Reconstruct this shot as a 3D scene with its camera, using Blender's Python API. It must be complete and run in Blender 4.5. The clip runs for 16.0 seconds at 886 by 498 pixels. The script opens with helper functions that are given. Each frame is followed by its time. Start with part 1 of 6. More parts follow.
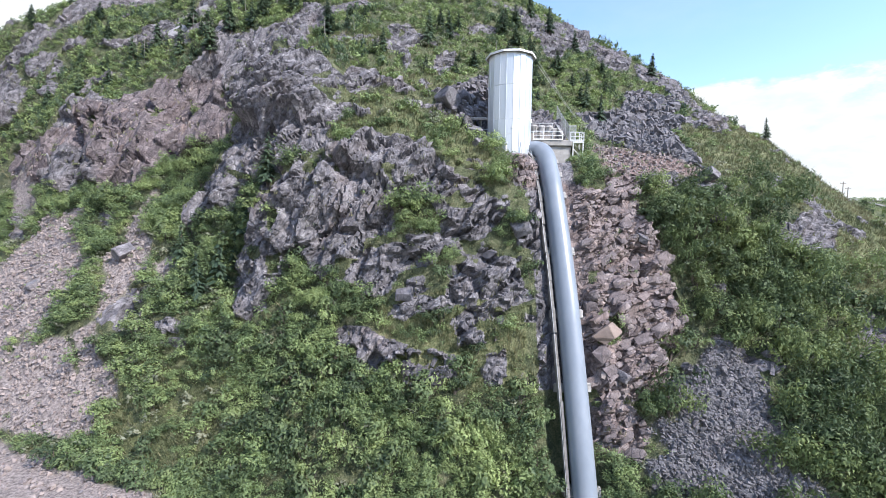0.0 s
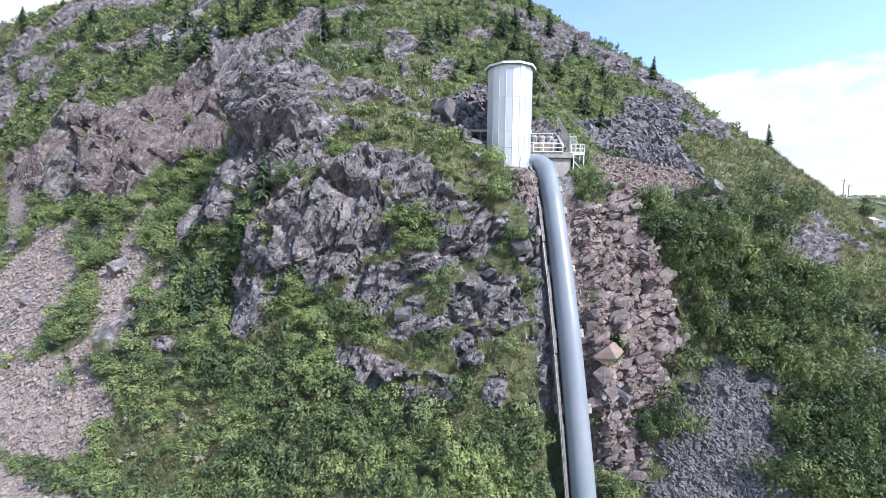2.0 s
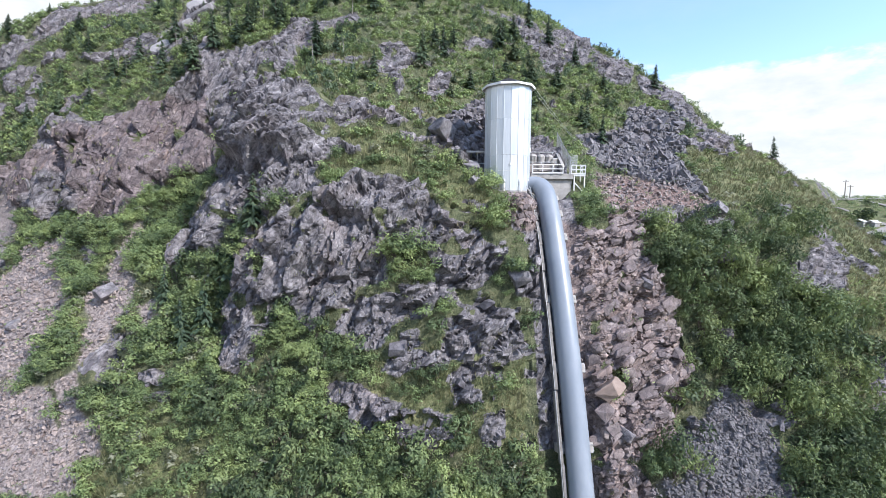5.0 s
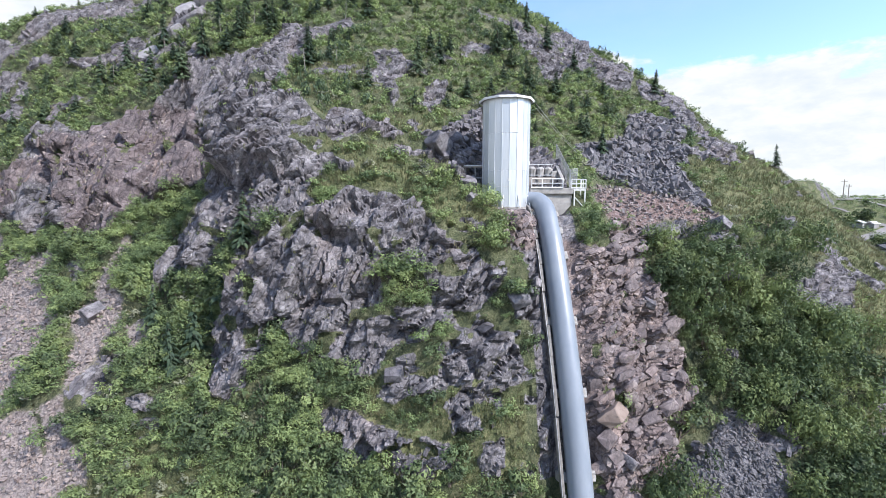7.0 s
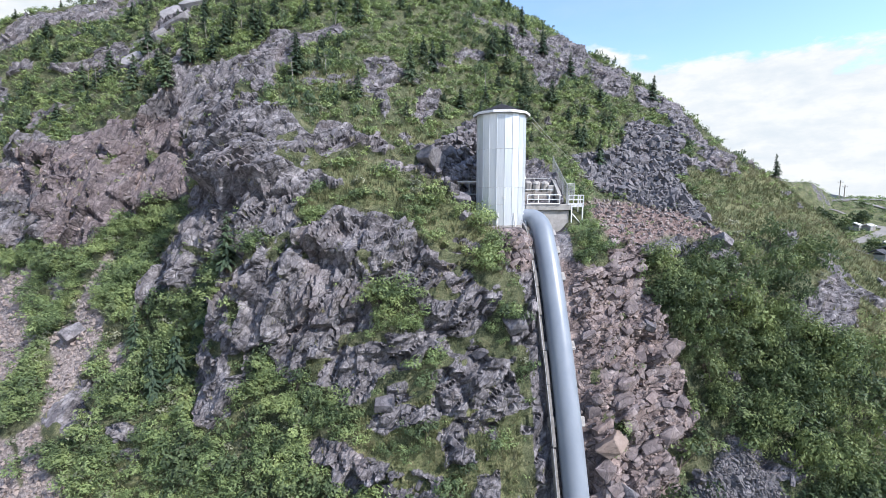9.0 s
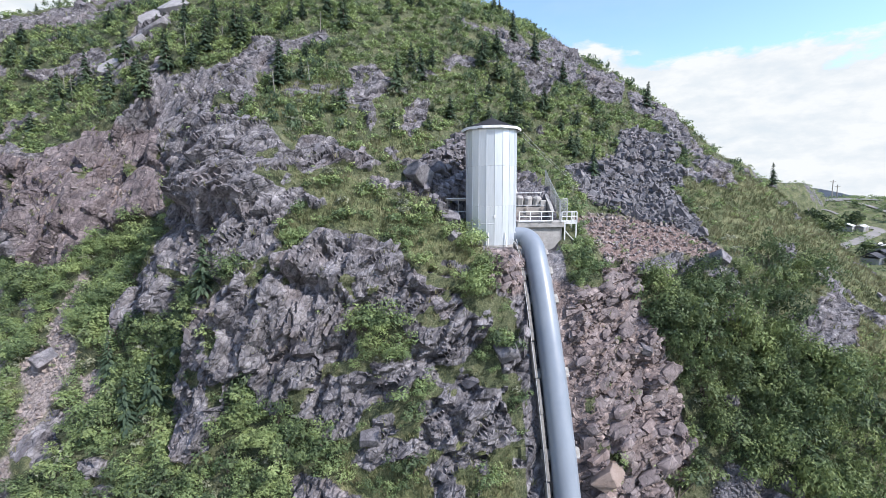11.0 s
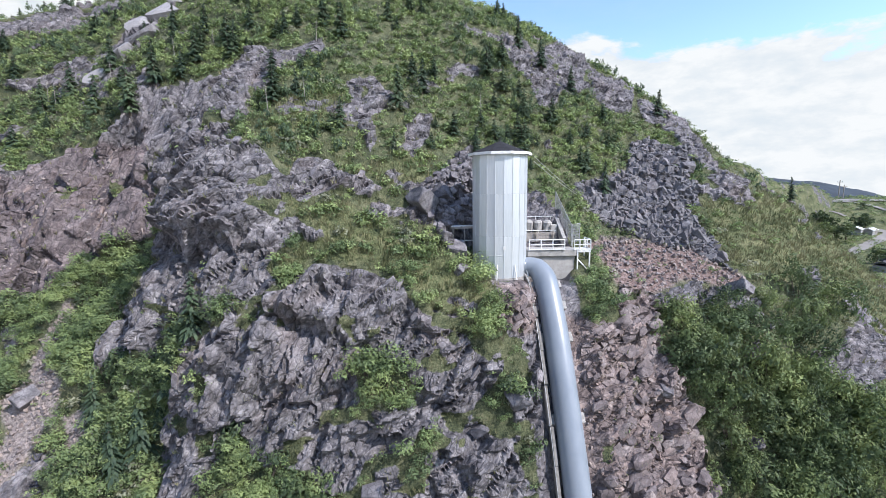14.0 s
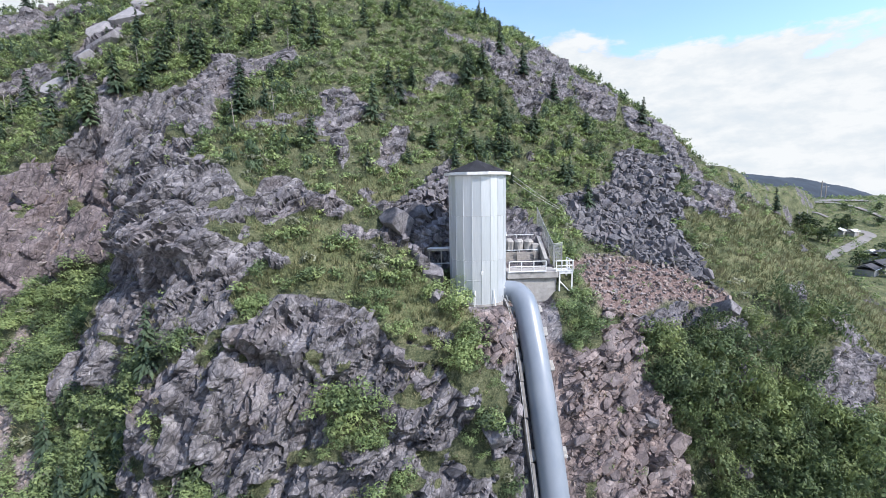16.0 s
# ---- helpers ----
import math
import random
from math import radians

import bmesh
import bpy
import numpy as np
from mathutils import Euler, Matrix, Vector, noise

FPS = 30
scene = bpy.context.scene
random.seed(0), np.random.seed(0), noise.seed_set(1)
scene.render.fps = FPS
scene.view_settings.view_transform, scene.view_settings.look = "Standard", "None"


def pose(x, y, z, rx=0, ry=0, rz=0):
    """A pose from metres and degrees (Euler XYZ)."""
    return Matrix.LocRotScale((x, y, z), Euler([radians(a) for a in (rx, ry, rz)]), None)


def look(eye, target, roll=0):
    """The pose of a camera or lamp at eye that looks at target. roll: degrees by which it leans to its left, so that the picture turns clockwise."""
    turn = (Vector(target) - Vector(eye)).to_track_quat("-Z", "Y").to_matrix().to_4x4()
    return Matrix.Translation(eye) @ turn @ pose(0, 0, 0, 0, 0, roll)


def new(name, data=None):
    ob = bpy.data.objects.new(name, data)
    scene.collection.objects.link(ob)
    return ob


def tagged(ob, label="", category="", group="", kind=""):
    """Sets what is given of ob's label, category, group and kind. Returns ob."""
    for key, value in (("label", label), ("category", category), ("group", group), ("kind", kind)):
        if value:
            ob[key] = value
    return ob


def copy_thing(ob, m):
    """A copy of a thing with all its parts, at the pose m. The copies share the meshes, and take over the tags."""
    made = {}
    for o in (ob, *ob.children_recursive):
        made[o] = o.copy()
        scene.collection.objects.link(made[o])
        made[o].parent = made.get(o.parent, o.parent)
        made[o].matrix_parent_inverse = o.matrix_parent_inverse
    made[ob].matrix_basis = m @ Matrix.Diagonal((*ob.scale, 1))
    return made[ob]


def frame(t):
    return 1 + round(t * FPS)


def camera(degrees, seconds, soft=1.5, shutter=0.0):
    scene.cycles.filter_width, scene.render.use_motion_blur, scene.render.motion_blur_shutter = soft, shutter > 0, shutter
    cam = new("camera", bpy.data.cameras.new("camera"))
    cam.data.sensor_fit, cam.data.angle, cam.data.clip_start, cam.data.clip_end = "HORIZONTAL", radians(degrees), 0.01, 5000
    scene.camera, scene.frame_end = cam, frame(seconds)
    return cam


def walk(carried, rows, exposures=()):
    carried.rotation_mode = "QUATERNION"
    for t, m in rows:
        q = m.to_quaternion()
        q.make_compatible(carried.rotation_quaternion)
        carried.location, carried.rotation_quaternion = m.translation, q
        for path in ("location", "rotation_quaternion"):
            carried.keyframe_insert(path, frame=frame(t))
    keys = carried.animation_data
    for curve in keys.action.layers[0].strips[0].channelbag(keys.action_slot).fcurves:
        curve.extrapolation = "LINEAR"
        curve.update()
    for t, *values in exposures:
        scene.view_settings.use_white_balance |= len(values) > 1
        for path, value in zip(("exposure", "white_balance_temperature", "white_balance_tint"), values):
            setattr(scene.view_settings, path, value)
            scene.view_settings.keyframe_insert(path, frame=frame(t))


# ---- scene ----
cam = camera(91.1, 16.0, soft=0.55)
# seconds, eye, tilt, lean and turn in degrees
PATH = [
    (0, 1.75, 14.98, 31.19, -4.08, -0.75, -0.02),
    (0.5, 1.76, 15.20, 31.89, -4.31, -0.73, -0.07),
    (1, 1.81, 15.39, 32.57, -4.61, -0.68, -0.12),
    (1.5, 1.81, 15.63, 33.24, -4.82, -0.67, -0.14),
    (2, 1.78, 15.86, 33.89, -5.00, -0.55, -0.11),
    (2.5, 1.94, 16.13, 34.58, -5.21, -0.50, -0.12),
    (3, 1.93, 16.37, 35.26, -5.35, -0.48, -0.19),
    (3.5, 2.12, 16.72, 35.85, -5.35, -0.43, -0.25),
    (4, 2.07, 17.08, 36.38, -5.44, -0.38, -0.20),
    (6.5, 2.12, 19.24, 39.42, -6.16, -0.05, -0.49),
    (7, 2.15, 19.66, 40.00, -6.28, -0.04, -0.61),
    (7.5, 2.14, 20.16, 40.68, -6.40, 0.01, -0.70),
    (8, 2.24, 20.64, 41.26, -6.50, 0.00, -0.86),
    (8.5, 2.39, 21.21, 41.86, -6.54, 0.07, -1.09),
    (9, 2.52, 21.70, 42.42, -6.76, 0.11, -1.15),
    (11.5, 3.31, 24.50, 45.36, -7.27, 0.51, -1.99),
    (12, 3.06, 25.05, 45.96, -7.41, 0.58, -1.87),
    (12.5, 2.98, 25.68, 46.59, -7.58, 0.56, -1.91),
    (13, 2.94, 26.24, 47.11, -7.72, 0.62, -2.01),
    (13.5, 2.81, 26.88, 47.76, -7.93, 0.72, -2.07),
    (14, 2.76, 27.45, 48.30, -8.00, 0.71, -2.06),
    (14.5, 3.14, 28.06, 48.95, -8.08, 0.86, -2.42),
    (15, 3.64, 28.60, 49.47, -8.12, 0.94, -2.82),
    (15.5, 4.12, 29.18, 49.97, -8.21, 1.03, -3.21),
    (16, 4.27, 29.89, 50.52, -8.31, 1.08, -3.50),
]
walk(cam, [(t, pose(x, y, z, 90 + a, b, c)) for t, x, y, z, a, b, c in PATH], exposures=((0, 0.64), (8, 0.5), (16, 0.4)))

# ---- world, sun ----
def linked(tree, a, b):
    tree.links.new(a, b)


def math_node(tree, op, a, b=None, clamp=False):
    n = tree.nodes.new("ShaderNodeMath")
    n.operation, n.use_clamp = op, clamp
    for k, v in enumerate((a, b)):
        if v is None:
            continue
        if isinstance(v, (int, float)):
            n.inputs[k].default_value = v
        else:
            linked(tree, v, n.inputs[k])
    return n.outputs[0]


def mix_node(tree, fac, a, b, blend="MIX"):
    n = tree.nodes.new("ShaderNodeMix")
    n.data_type, n.blend_type = "RGBA", blend
    for k, v in ((0, fac), (6, a), (7, b)):
        if isinstance(v, (int, float)):
            n.inputs[k].default_value = v
        elif isinstance(v, tuple):
            n.inputs[k].default_value = (*v, 1)
        else:
            linked(tree, v, n.inputs[k])
    return n.outputs[2]


def ramp_node(tree, fac, stops):
    n = tree.nodes.new("ShaderNodeValToRGB")
    n.color_ramp.elements[0].position, n.color_ramp.elements[1].position = stops[0][0], stops[-1][0]
    n.color_ramp.elements[0].color, n.color_ramp.elements[1].color = (*stops[0][1], 1), (*stops[-1][1], 1)
    for p, c in stops[1:-1]:
        n.color_ramp.elements.new(p).color = (*c, 1)
    linked(tree, fac, n.inputs[0])
    return n.outputs[0]


def noise_node(tree, scale, detail=4, rough=0.55, vector=None, distortion=0.0):
    n = tree.nodes.new("ShaderNodeTexNoise")
    n.inputs["Scale"].default_value, n.inputs["Detail"].default_value = scale, detail
    n.inputs["Roughness"].default_value, n.inputs["Distortion"].default_value = rough, distortion
    if vector is not None:
        linked(tree, vector, n.inputs["Vector"])
    return n.outputs["Fac"]


SUN = Vector((0.62, -0.42, 0.66)).normalized()
world = bpy.data.worlds.new("sky")
scene.world = world
world.use_nodes = True
tree = world.node_tree
sky = tree.nodes.new("ShaderNodeTexSky")
sky.sky_type, sky.sun_disc = "NISHITA", False
sky.sun_elevation, sky.sun_rotation = math.asin(SUN.z), math.atan2(SUN.x, SUN.y)
sky.air_density, sky.dust_density = 1.0, 0.6
where = tree.nodes.new("ShaderNodeTexCoord").outputs["Generated"]
split = tree.nodes.new("ShaderNodeSeparateXYZ")
linked(tree, where, split.inputs[0])
stretch = tree.nodes.new("ShaderNodeMapping")
stretch.inputs["Scale"].default_value = (1, 1, 2.4)
linked(tree, where, stretch.inputs[0])
billow = noise_node(tree, 6.5, 9, 0.58, stretch.outputs[0])
fine = noise_node(tree, 13.0, 6, 0.6, stretch.outputs[0])
# a bank of cumulus up to about 14 degrees, thin streaks above it
rise = math_node(tree, "ADD", split.outputs[2], math_node(tree, "MULTIPLY", math_node(tree, "SUBTRACT", split.outputs[0], 0.6), 0.13))
bank = math_node(tree, "ADD", math_node(tree, "MULTIPLY", math_node(tree, "SUBTRACT", 0.24, rise), 60.0), math_node(tree, "MULTIPLY", math_node(tree, "SUBTRACT", billow, 0.5), 9.0))
bank = math_node(tree, "ADD", bank, 0.3, clamp=True)
wisp = math_node(tree, "MULTIPLY", math_node(tree, "SUBTRACT", noise_node(tree, 2.6, 6, 0.6, stretch.outputs[0]), 0.42), 1.6, clamp=True)
cover = math_node(tree, "MAXIMUM", bank, math_node(tree, "MULTIPLY", wisp, 0.3))
shade = ramp_node(tree, fine, [(0.34, (3.75, 4.1, 4.45)), (0.47, (4.1, 4.35, 4.6)), (0.6, (4.55, 4.7, 4.85))])
clear_sky = mix_node(tree, 1.0, sky.outputs[0], (1.28, 1.4, 1.58), "MULTIPLY")
colour = mix_node(tree, cover, clear_sky, shade)
back = tree.nodes["Background"]
linked(tree, colour, back.inputs[0])
back.inputs[1].default_value = 0.155

lamp = bpy.data.lights.new("sun", "SUN")
lamp.energy, lamp.angle, lamp.color = 4.6, radians(0.6), (1.0, 0.953, 0.945)
sun = new("sun", lamp)
sun.matrix_world = look(SUN * 300, (0, 0, 0))


# ---- materials ----
def material(name, build):
    m = bpy.data.materials.new(name)
    m.use_nodes = True
    t = m.node_tree
    build(t, t.nodes["Principled BSDF"])
    return m


def bump(t, bsdf, height, strength, distance):
    n = t.nodes.new("ShaderNodeBump")
    n.inputs["Strength"].default_value, n.inputs["Distance"].default_value = strength, distance
    linked(t, height, n.inputs["Height"])
    linked(t, n.outputs[0], bsdf.inputs["Normal"])


def place(t):
    return t.nodes.new("ShaderNodeTexCoord").outputs["Object"]


def spot(t):
    return t.nodes.new("ShaderNodeNewGeometry").outputs["Position"]


def mapped(t, vector, rotation, scale):
    """Turns the pattern, then squeezes it along its own turned axes (below 1: longer)."""
    n = t.nodes.new("ShaderNodeMapping")
    n.vector_type = "TEXTURE"
    n.inputs["Rotation"].default_value = [radians(a) for a in rotation]
    n.inputs["Scale"].default_value = [1 / a for a in scale]
    linked(t, vector, n.inputs[0])
    return n.outputs[0]


def cracks_node(t, scale, vector):
    n = t.nodes.new("ShaderNodeTexVoronoi")
    n.feature = "DISTANCE_TO_EDGE"
    n.inputs["Scale"].default_value = scale
    linked(t, vector, n.inputs["Vector"])
    return math_node(t, "MULTIPLY", n.outputs["Distance"], 6.0, clamp=True)


def attribute(t, name):
    n = t.nodes.new("ShaderNodeAttribute")
    n.attribute_name = name
    return n.outputs["Fac"]


def rock_colours(t, p):
    """Grey-violet rhyolite with pale lichen and rusty joints; and its pinkish fresh breaks."""
    big, mid, small = noise_node(t, 0.16, 5, 0.6, p), noise_node(t, 0.9, 6, 0.65, p), noise_node(t, 4.0, 5, 0.75, p)
    grey = ramp_node(t, mid, [(0.3, (0.08, 0.077, 0.084)), (0.5, (0.158, 0.151, 0.163)), (0.68, (0.275, 0.265, 0.277))])
    warm = ramp_node(t, mid, [(0.3, (0.115, 0.088, 0.083)), (0.5, (0.205, 0.159, 0.147)), (0.7, (0.33, 0.265, 0.243))])
    rust = math_node(t, "MULTIPLY", math_node(t, "SUBTRACT", big, 0.52), 5.0, clamp=True)
    grey = mix_node(t, math_node(t, "MULTIPLY", rust, 0.4), grey, (0.225, 0.18, 0.175))
    pale = math_node(t, "MULTIPLY", math_node(t, "SUBTRACT", small, 0.55), 5.0, clamp=True)
    grey = mix_node(t, math_node(t, "MULTIPLY", pale, 0.5), grey, (0.42, 0.412, 0.41))
    warm = mix_node(t, math_node(t, "MULTIPLY", pale, 0.42), warm, (0.46, 0.41, 0.385))
    return grey, warm


def warped(t, p, amount, scale):
    """Bends the pattern so that its cells differ in size and lie."""
    n = t.nodes.new("ShaderNodeTexNoise")
    n.inputs["Scale"].default_value, n.inputs["Detail"].default_value = scale, 3
    linked(t, p, n.inputs["Vector"])
    v = t.nodes.new("ShaderNodeVectorMath")
    v.operation = "MULTIPLY_ADD"
    linked(t, n.outputs["Color"], v.inputs[0])
    v.inputs[1].default_value = (2 * amount,) * 3
    linked(t, p, v.inputs[2])
    return v.outputs[0]


def facets_node(t, scale, vector):
    """Flat-faced breaks: every cell slopes its own way. Returns the relief and a value for each cell."""
    n = t.nodes.new("ShaderNodeTexVoronoi")
    n.inputs["Scale"].default_value = scale
    linked(t, vector, n.inputs["Vector"])
    off = t.nodes.new("ShaderNodeVectorMath")
    off.operation = "SUBTRACT"
    linked(t, vector, off.inputs[0])
    linked(t, n.outputs["Position"], off.inputs[1])
    way = t.nodes.new("ShaderNodeVectorMath")
    way.operation = "SUBTRACT"
    linked(t, n.outputs["Color"], way.inputs[0])
    way.inputs[1].default_value = (0.5, 0.5, 0.5)
    dot = t.nodes.new("ShaderNodeVectorMath")
    dot.operation = "DOT_PRODUCT"
    linked(t, off.outputs[0], dot.inputs[0])
    linked(t, way.outputs[0], dot.inputs[1])
    cell = t.nodes.new("ShaderNodeSeparateColor")
    linked(t, n.outputs["Color"], cell.inputs[0])
    return math_node(t, "ADD", math_node(t, "MULTIPLY", dot.outputs["Value"], 1.7), math_node(t, "MULTIPLY", cell.outputs[0], 0.5 / scale)), cell.outputs[1]


def hill_build(t, b):
    p = spot(t)
    grey, warm = rock_colours(t, p)
    turf_mix = math_node(t, "ADD", math_node(t, "MULTIPLY", noise_node(t, 0.5, 5, 0.7, p), 0.45), math_node(t, "MULTIPLY", noise_node(t, 7.0, 5, 0.75, p), 0.55))
    turf = ramp_node(t, turf_mix, [(0.38, (0.036, 0.05, 0.026)), (0.5, (0.115, 0.13, 0.06)), (0.62, (0.235, 0.225, 0.125))])
    litter = ramp_node(t, turf_mix, [(0.4, (0.028, 0.038, 0.022)), (0.5, (0.085, 0.098, 0.05)), (0.61, (0.19, 0.185, 0.11))])
    turf = mix_node(t, attribute(t, "grass"), litter, turf)
    grit_mix = noise_node(t, 3.0, 6, 0.75, p)
    grit = ramp_node(t, grit_mix, [(0.34, (0.09, 0.076, 0.072)), (0.5, (0.28, 0.238, 0.222)), (0.68, (0.48, 0.42, 0.395))])
    grit = mix_node(t, attribute(t, "soil"), grit, ramp_node(t, grit_mix, [(0.34, (0.08, 0.055, 0.05)), (0.5, (0.19, 0.135, 0.122)), (0.68, (0.34, 0.27, 0.25))]))
    # near-black ground under the heaps paints in the shade between their stones
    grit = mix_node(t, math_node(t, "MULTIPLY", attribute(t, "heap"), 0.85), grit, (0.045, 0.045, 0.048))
    stone = mix_node(t, attribute(t, "pink"), grey, warm)
    stained = math_node(t, "MULTIPLY", attribute(t, "iron"), math_node(t, "MULTIPLY", noise_node(t, 0.22, 4, 0.6, p), 1.5, clamp=True))
    stone = mix_node(t, math_node(t, "MULTIPLY", stained, 0.6), stone, (0.135, 0.105, 0.112))
    bent = warped(t, p, 0.16, 0.9)
    lines = mapped(t, bent, (14, 26, 15), (1.15, 1.0, 0.48))
    f1, c1 = facets_node(t, 0.75, lines)
    f2, c2 = facets_node(t, 2.3, lines)
    f3, c3 = facets_node(t, 5.5, mapped(t, bent, (10, 34, 40), (1.0, 1.0, 0.75)))
    tone = math_node(t, "ADD", math_node(t, "ADD", math_node(t, "MULTIPLY", c1, 0.4), math_node(t, "MULTIPLY", c2, 0.35)), math_node(t, "MULTIPLY", c3, 0.25))
    stone = mix_node(t, 1.0, stone, ramp_node(t, tone, [(0.15, (0.5, 0.5, 0.52)), (0.5, (0.95, 0.95, 0.95)), (0.85, (1.42, 1.41, 1.39))]), "MULTIPLY")
    # open joints coloured dark, for soil and the shade inside them: steep ones in the lower crags, dipping beds
    # elsewhere
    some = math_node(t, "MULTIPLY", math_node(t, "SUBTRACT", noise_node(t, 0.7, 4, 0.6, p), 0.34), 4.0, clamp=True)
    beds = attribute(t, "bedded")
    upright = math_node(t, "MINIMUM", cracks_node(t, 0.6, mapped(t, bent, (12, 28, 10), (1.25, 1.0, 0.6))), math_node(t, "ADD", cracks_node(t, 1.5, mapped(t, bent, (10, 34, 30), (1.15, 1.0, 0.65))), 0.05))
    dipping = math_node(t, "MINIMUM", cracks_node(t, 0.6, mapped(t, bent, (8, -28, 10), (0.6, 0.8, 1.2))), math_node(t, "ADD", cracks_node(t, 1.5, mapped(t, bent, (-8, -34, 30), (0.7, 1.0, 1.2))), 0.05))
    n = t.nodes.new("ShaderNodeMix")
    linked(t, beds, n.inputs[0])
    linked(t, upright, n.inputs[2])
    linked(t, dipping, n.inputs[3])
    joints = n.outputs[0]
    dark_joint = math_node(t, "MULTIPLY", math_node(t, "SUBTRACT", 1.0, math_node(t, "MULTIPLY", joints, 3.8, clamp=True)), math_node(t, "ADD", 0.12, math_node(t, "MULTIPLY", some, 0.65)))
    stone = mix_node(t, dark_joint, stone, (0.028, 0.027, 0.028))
    loose = mix_node(t, attribute(t, "gravel"), turf, grit)
    edge = math_node(t, "ADD", attribute(t, "rock"), math_node(t, "MULTIPLY", math_node(t, "SUBTRACT", noise_node(t, 2.2, 5, 0.7, p), 0.5), 1.1))
    edge = math_node(t, "MULTIPLY", math_node(t, "SUBTRACT", edge, 0.42), 6.0, clamp=True)
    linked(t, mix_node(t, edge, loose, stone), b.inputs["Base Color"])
    b.inputs["Roughness"].default_value = 0.92
    b.inputs["Specular IOR Level"].default_value = 0.25
    breaks = math_node(t, "ADD", math_node(t, "ADD", math_node(t, "MULTIPLY", f1, 0.6), f2), math_node(t, "MULTIPLY", f3, 0.8))
    breaks = math_node(t, "ADD", breaks, math_node(t, "MULTIPLY", math_node(t, "MULTIPLY", joints, 2.0, clamp=True), 0.3))
    soil = math_node(t, "MULTIPLY", noise_node(t, 5.0, 6, 0.8, p), 0.7)
    n = t.nodes.new("ShaderNodeMix")
    linked(t, edge, n.inputs[0])
    linked(t, soil, n.inputs[2])
    linked(t, breaks, n.inputs[3])
    bump(t, b, n.outputs[0], 0.7, 0.42)


def stone_build(dark, red):
    def build(t, b):
        p = spot(t)
        grey, warm = rock_colours(t, p)
        r = t.nodes.new("ShaderNodeObjectInfo").outputs["Random"]
        i = t.nodes.new("ShaderNodeNewGeometry").outputs["Random Per Island"]
        v = math_node(t, "FRACT", math_node(t, "ADD", r, i))
        c = mix_node(t, math_node(t, "MULTIPLY", v, red), grey, warm)
        c = mix_node(t, math_node(t, "FRACT", math_node(t, "MULTIPLY", v, 7.3)), dark, c)
        linked(t, c, b.inputs["Base Color"])
        b.inputs["Roughness"].default_value = 0.9
        f, _ = facets_node(t, 2.6, warped(t, p, 0.2, 2.0))
        bump(t, b, math_node(t, "ADD", math_node(t, "MULTIPLY", f, 0.5), math_node(t, "MULTIPLY", noise_node(t, 7.0, 5, 0.75, p), 0.2)), 0.7, 0.5)
    return build


def crag_build(t, b):
    """Jointed bedrock: grey-violet, pinkish where freshly broken, each block with its own tone."""
    p = spot(t)
    grey, warm = rock_colours(t, p)
    r = t.nodes.new("ShaderNodeObjectInfo").outputs["Random"]
    i = t.nodes.new("ShaderNodeNewGeometry").outputs["Random Per Island"]
    v = math_node(t, "FRACT", math_node(t, "ADD", r, i))
    c = mix_node(t, attribute(t, "tint"), grey, warm)
    c = mix_node(t, 1.0, c, ramp_node(t, v, [(0.0, (0.7, 0.7, 0.73)), (0.6, (1.0, 1.0, 1.0)), (1.0, (1.28, 1.26, 1.24))]), "MULTIPLY")
    bent = warped(t, p, 0.3, 1.3)
    split = cracks_node(t, 1.1, mapped(t, bent, (12, 22, 20), (1.6, 1.6, 0.45)))
    # thin cracks darkened in the colour, like the shade inside them
    thin = math_node(t, "MULTIPLY", math_node(t, "SUBTRACT", 1.0, math_node(t, "MULTIPLY", split, 4.0, clamp=True)), 0.6)
    c = mix_node(t, thin, c, (0.05, 0.048, 0.052))
    linked(t, c, b.inputs["Base Color"])
    b.inputs["Roughness"].default_value = 0.9
    b.inputs["Specular IOR Level"].default_value = 0.25
    f, _ = facets_node(t, 3.0, mapped(t, bent, (14, 24, 15), (1.0, 1.0, 0.5)))
    h = math_node(t, "ADD", math_node(t, "MULTIPLY", f, 0.5), math_node(t, "MULTIPLY", noise_node(t, 6.0, 5, 0.75, p), 0.25))
    h = math_node(t, "ADD", h, math_node(t, "MULTIPLY", math_node(t, "MULTIPLY", split, 3.0, clamp=True), 0.1))
    bump(t, b, h, 0.7, 0.4)


def leaf_build(low, high, yellow):
    def build(t, b):
        i = t.nodes.new("ShaderNodeNewGeometry").outputs["Random Per Island"]
        r = t.nodes.new("ShaderNodeObjectInfo").outputs["Random"]
        v = math_node(t, "ADD", math_node(t, "ADD", math_node(t, "MULTIPLY", i, 0.3), math_node(t, "MULTIPLY", attribute(t, "tint"), 0.55)), math_node(t, "MULTIPLY", r, 0.2))
        c = ramp_node(t, v, [(0.1, low), (0.6, high), (1.0, yellow)])
        patchy = noise_node(t, 0.16, 4, 0.65, spot(t))
        c = mix_node(t, math_node(t, "MULTIPLY", math_node(t, "SUBTRACT", patchy, 0.5), 5.0, clamp=True), c, yellow)
        linked(t, c, b.inputs["Base Color"])
        b.inputs["Roughness"].default_value = 0.6
        b.inputs["Specular IOR Level"].default_value = 0.3
        thin = t.nodes.new("ShaderNodeBsdfTranslucent")
        linked(t, c, thin.inputs[0])
        m = t.nodes.new("ShaderNodeMixShader")
        m.inputs[0].default_value = 0.3
        linked(t, b.outputs[0], m.inputs[1])
        linked(t, thin.outputs[0], m.inputs[2])
        linked(t, m.outputs[0], t.nodes["Material Output"].inputs[0])
    return build


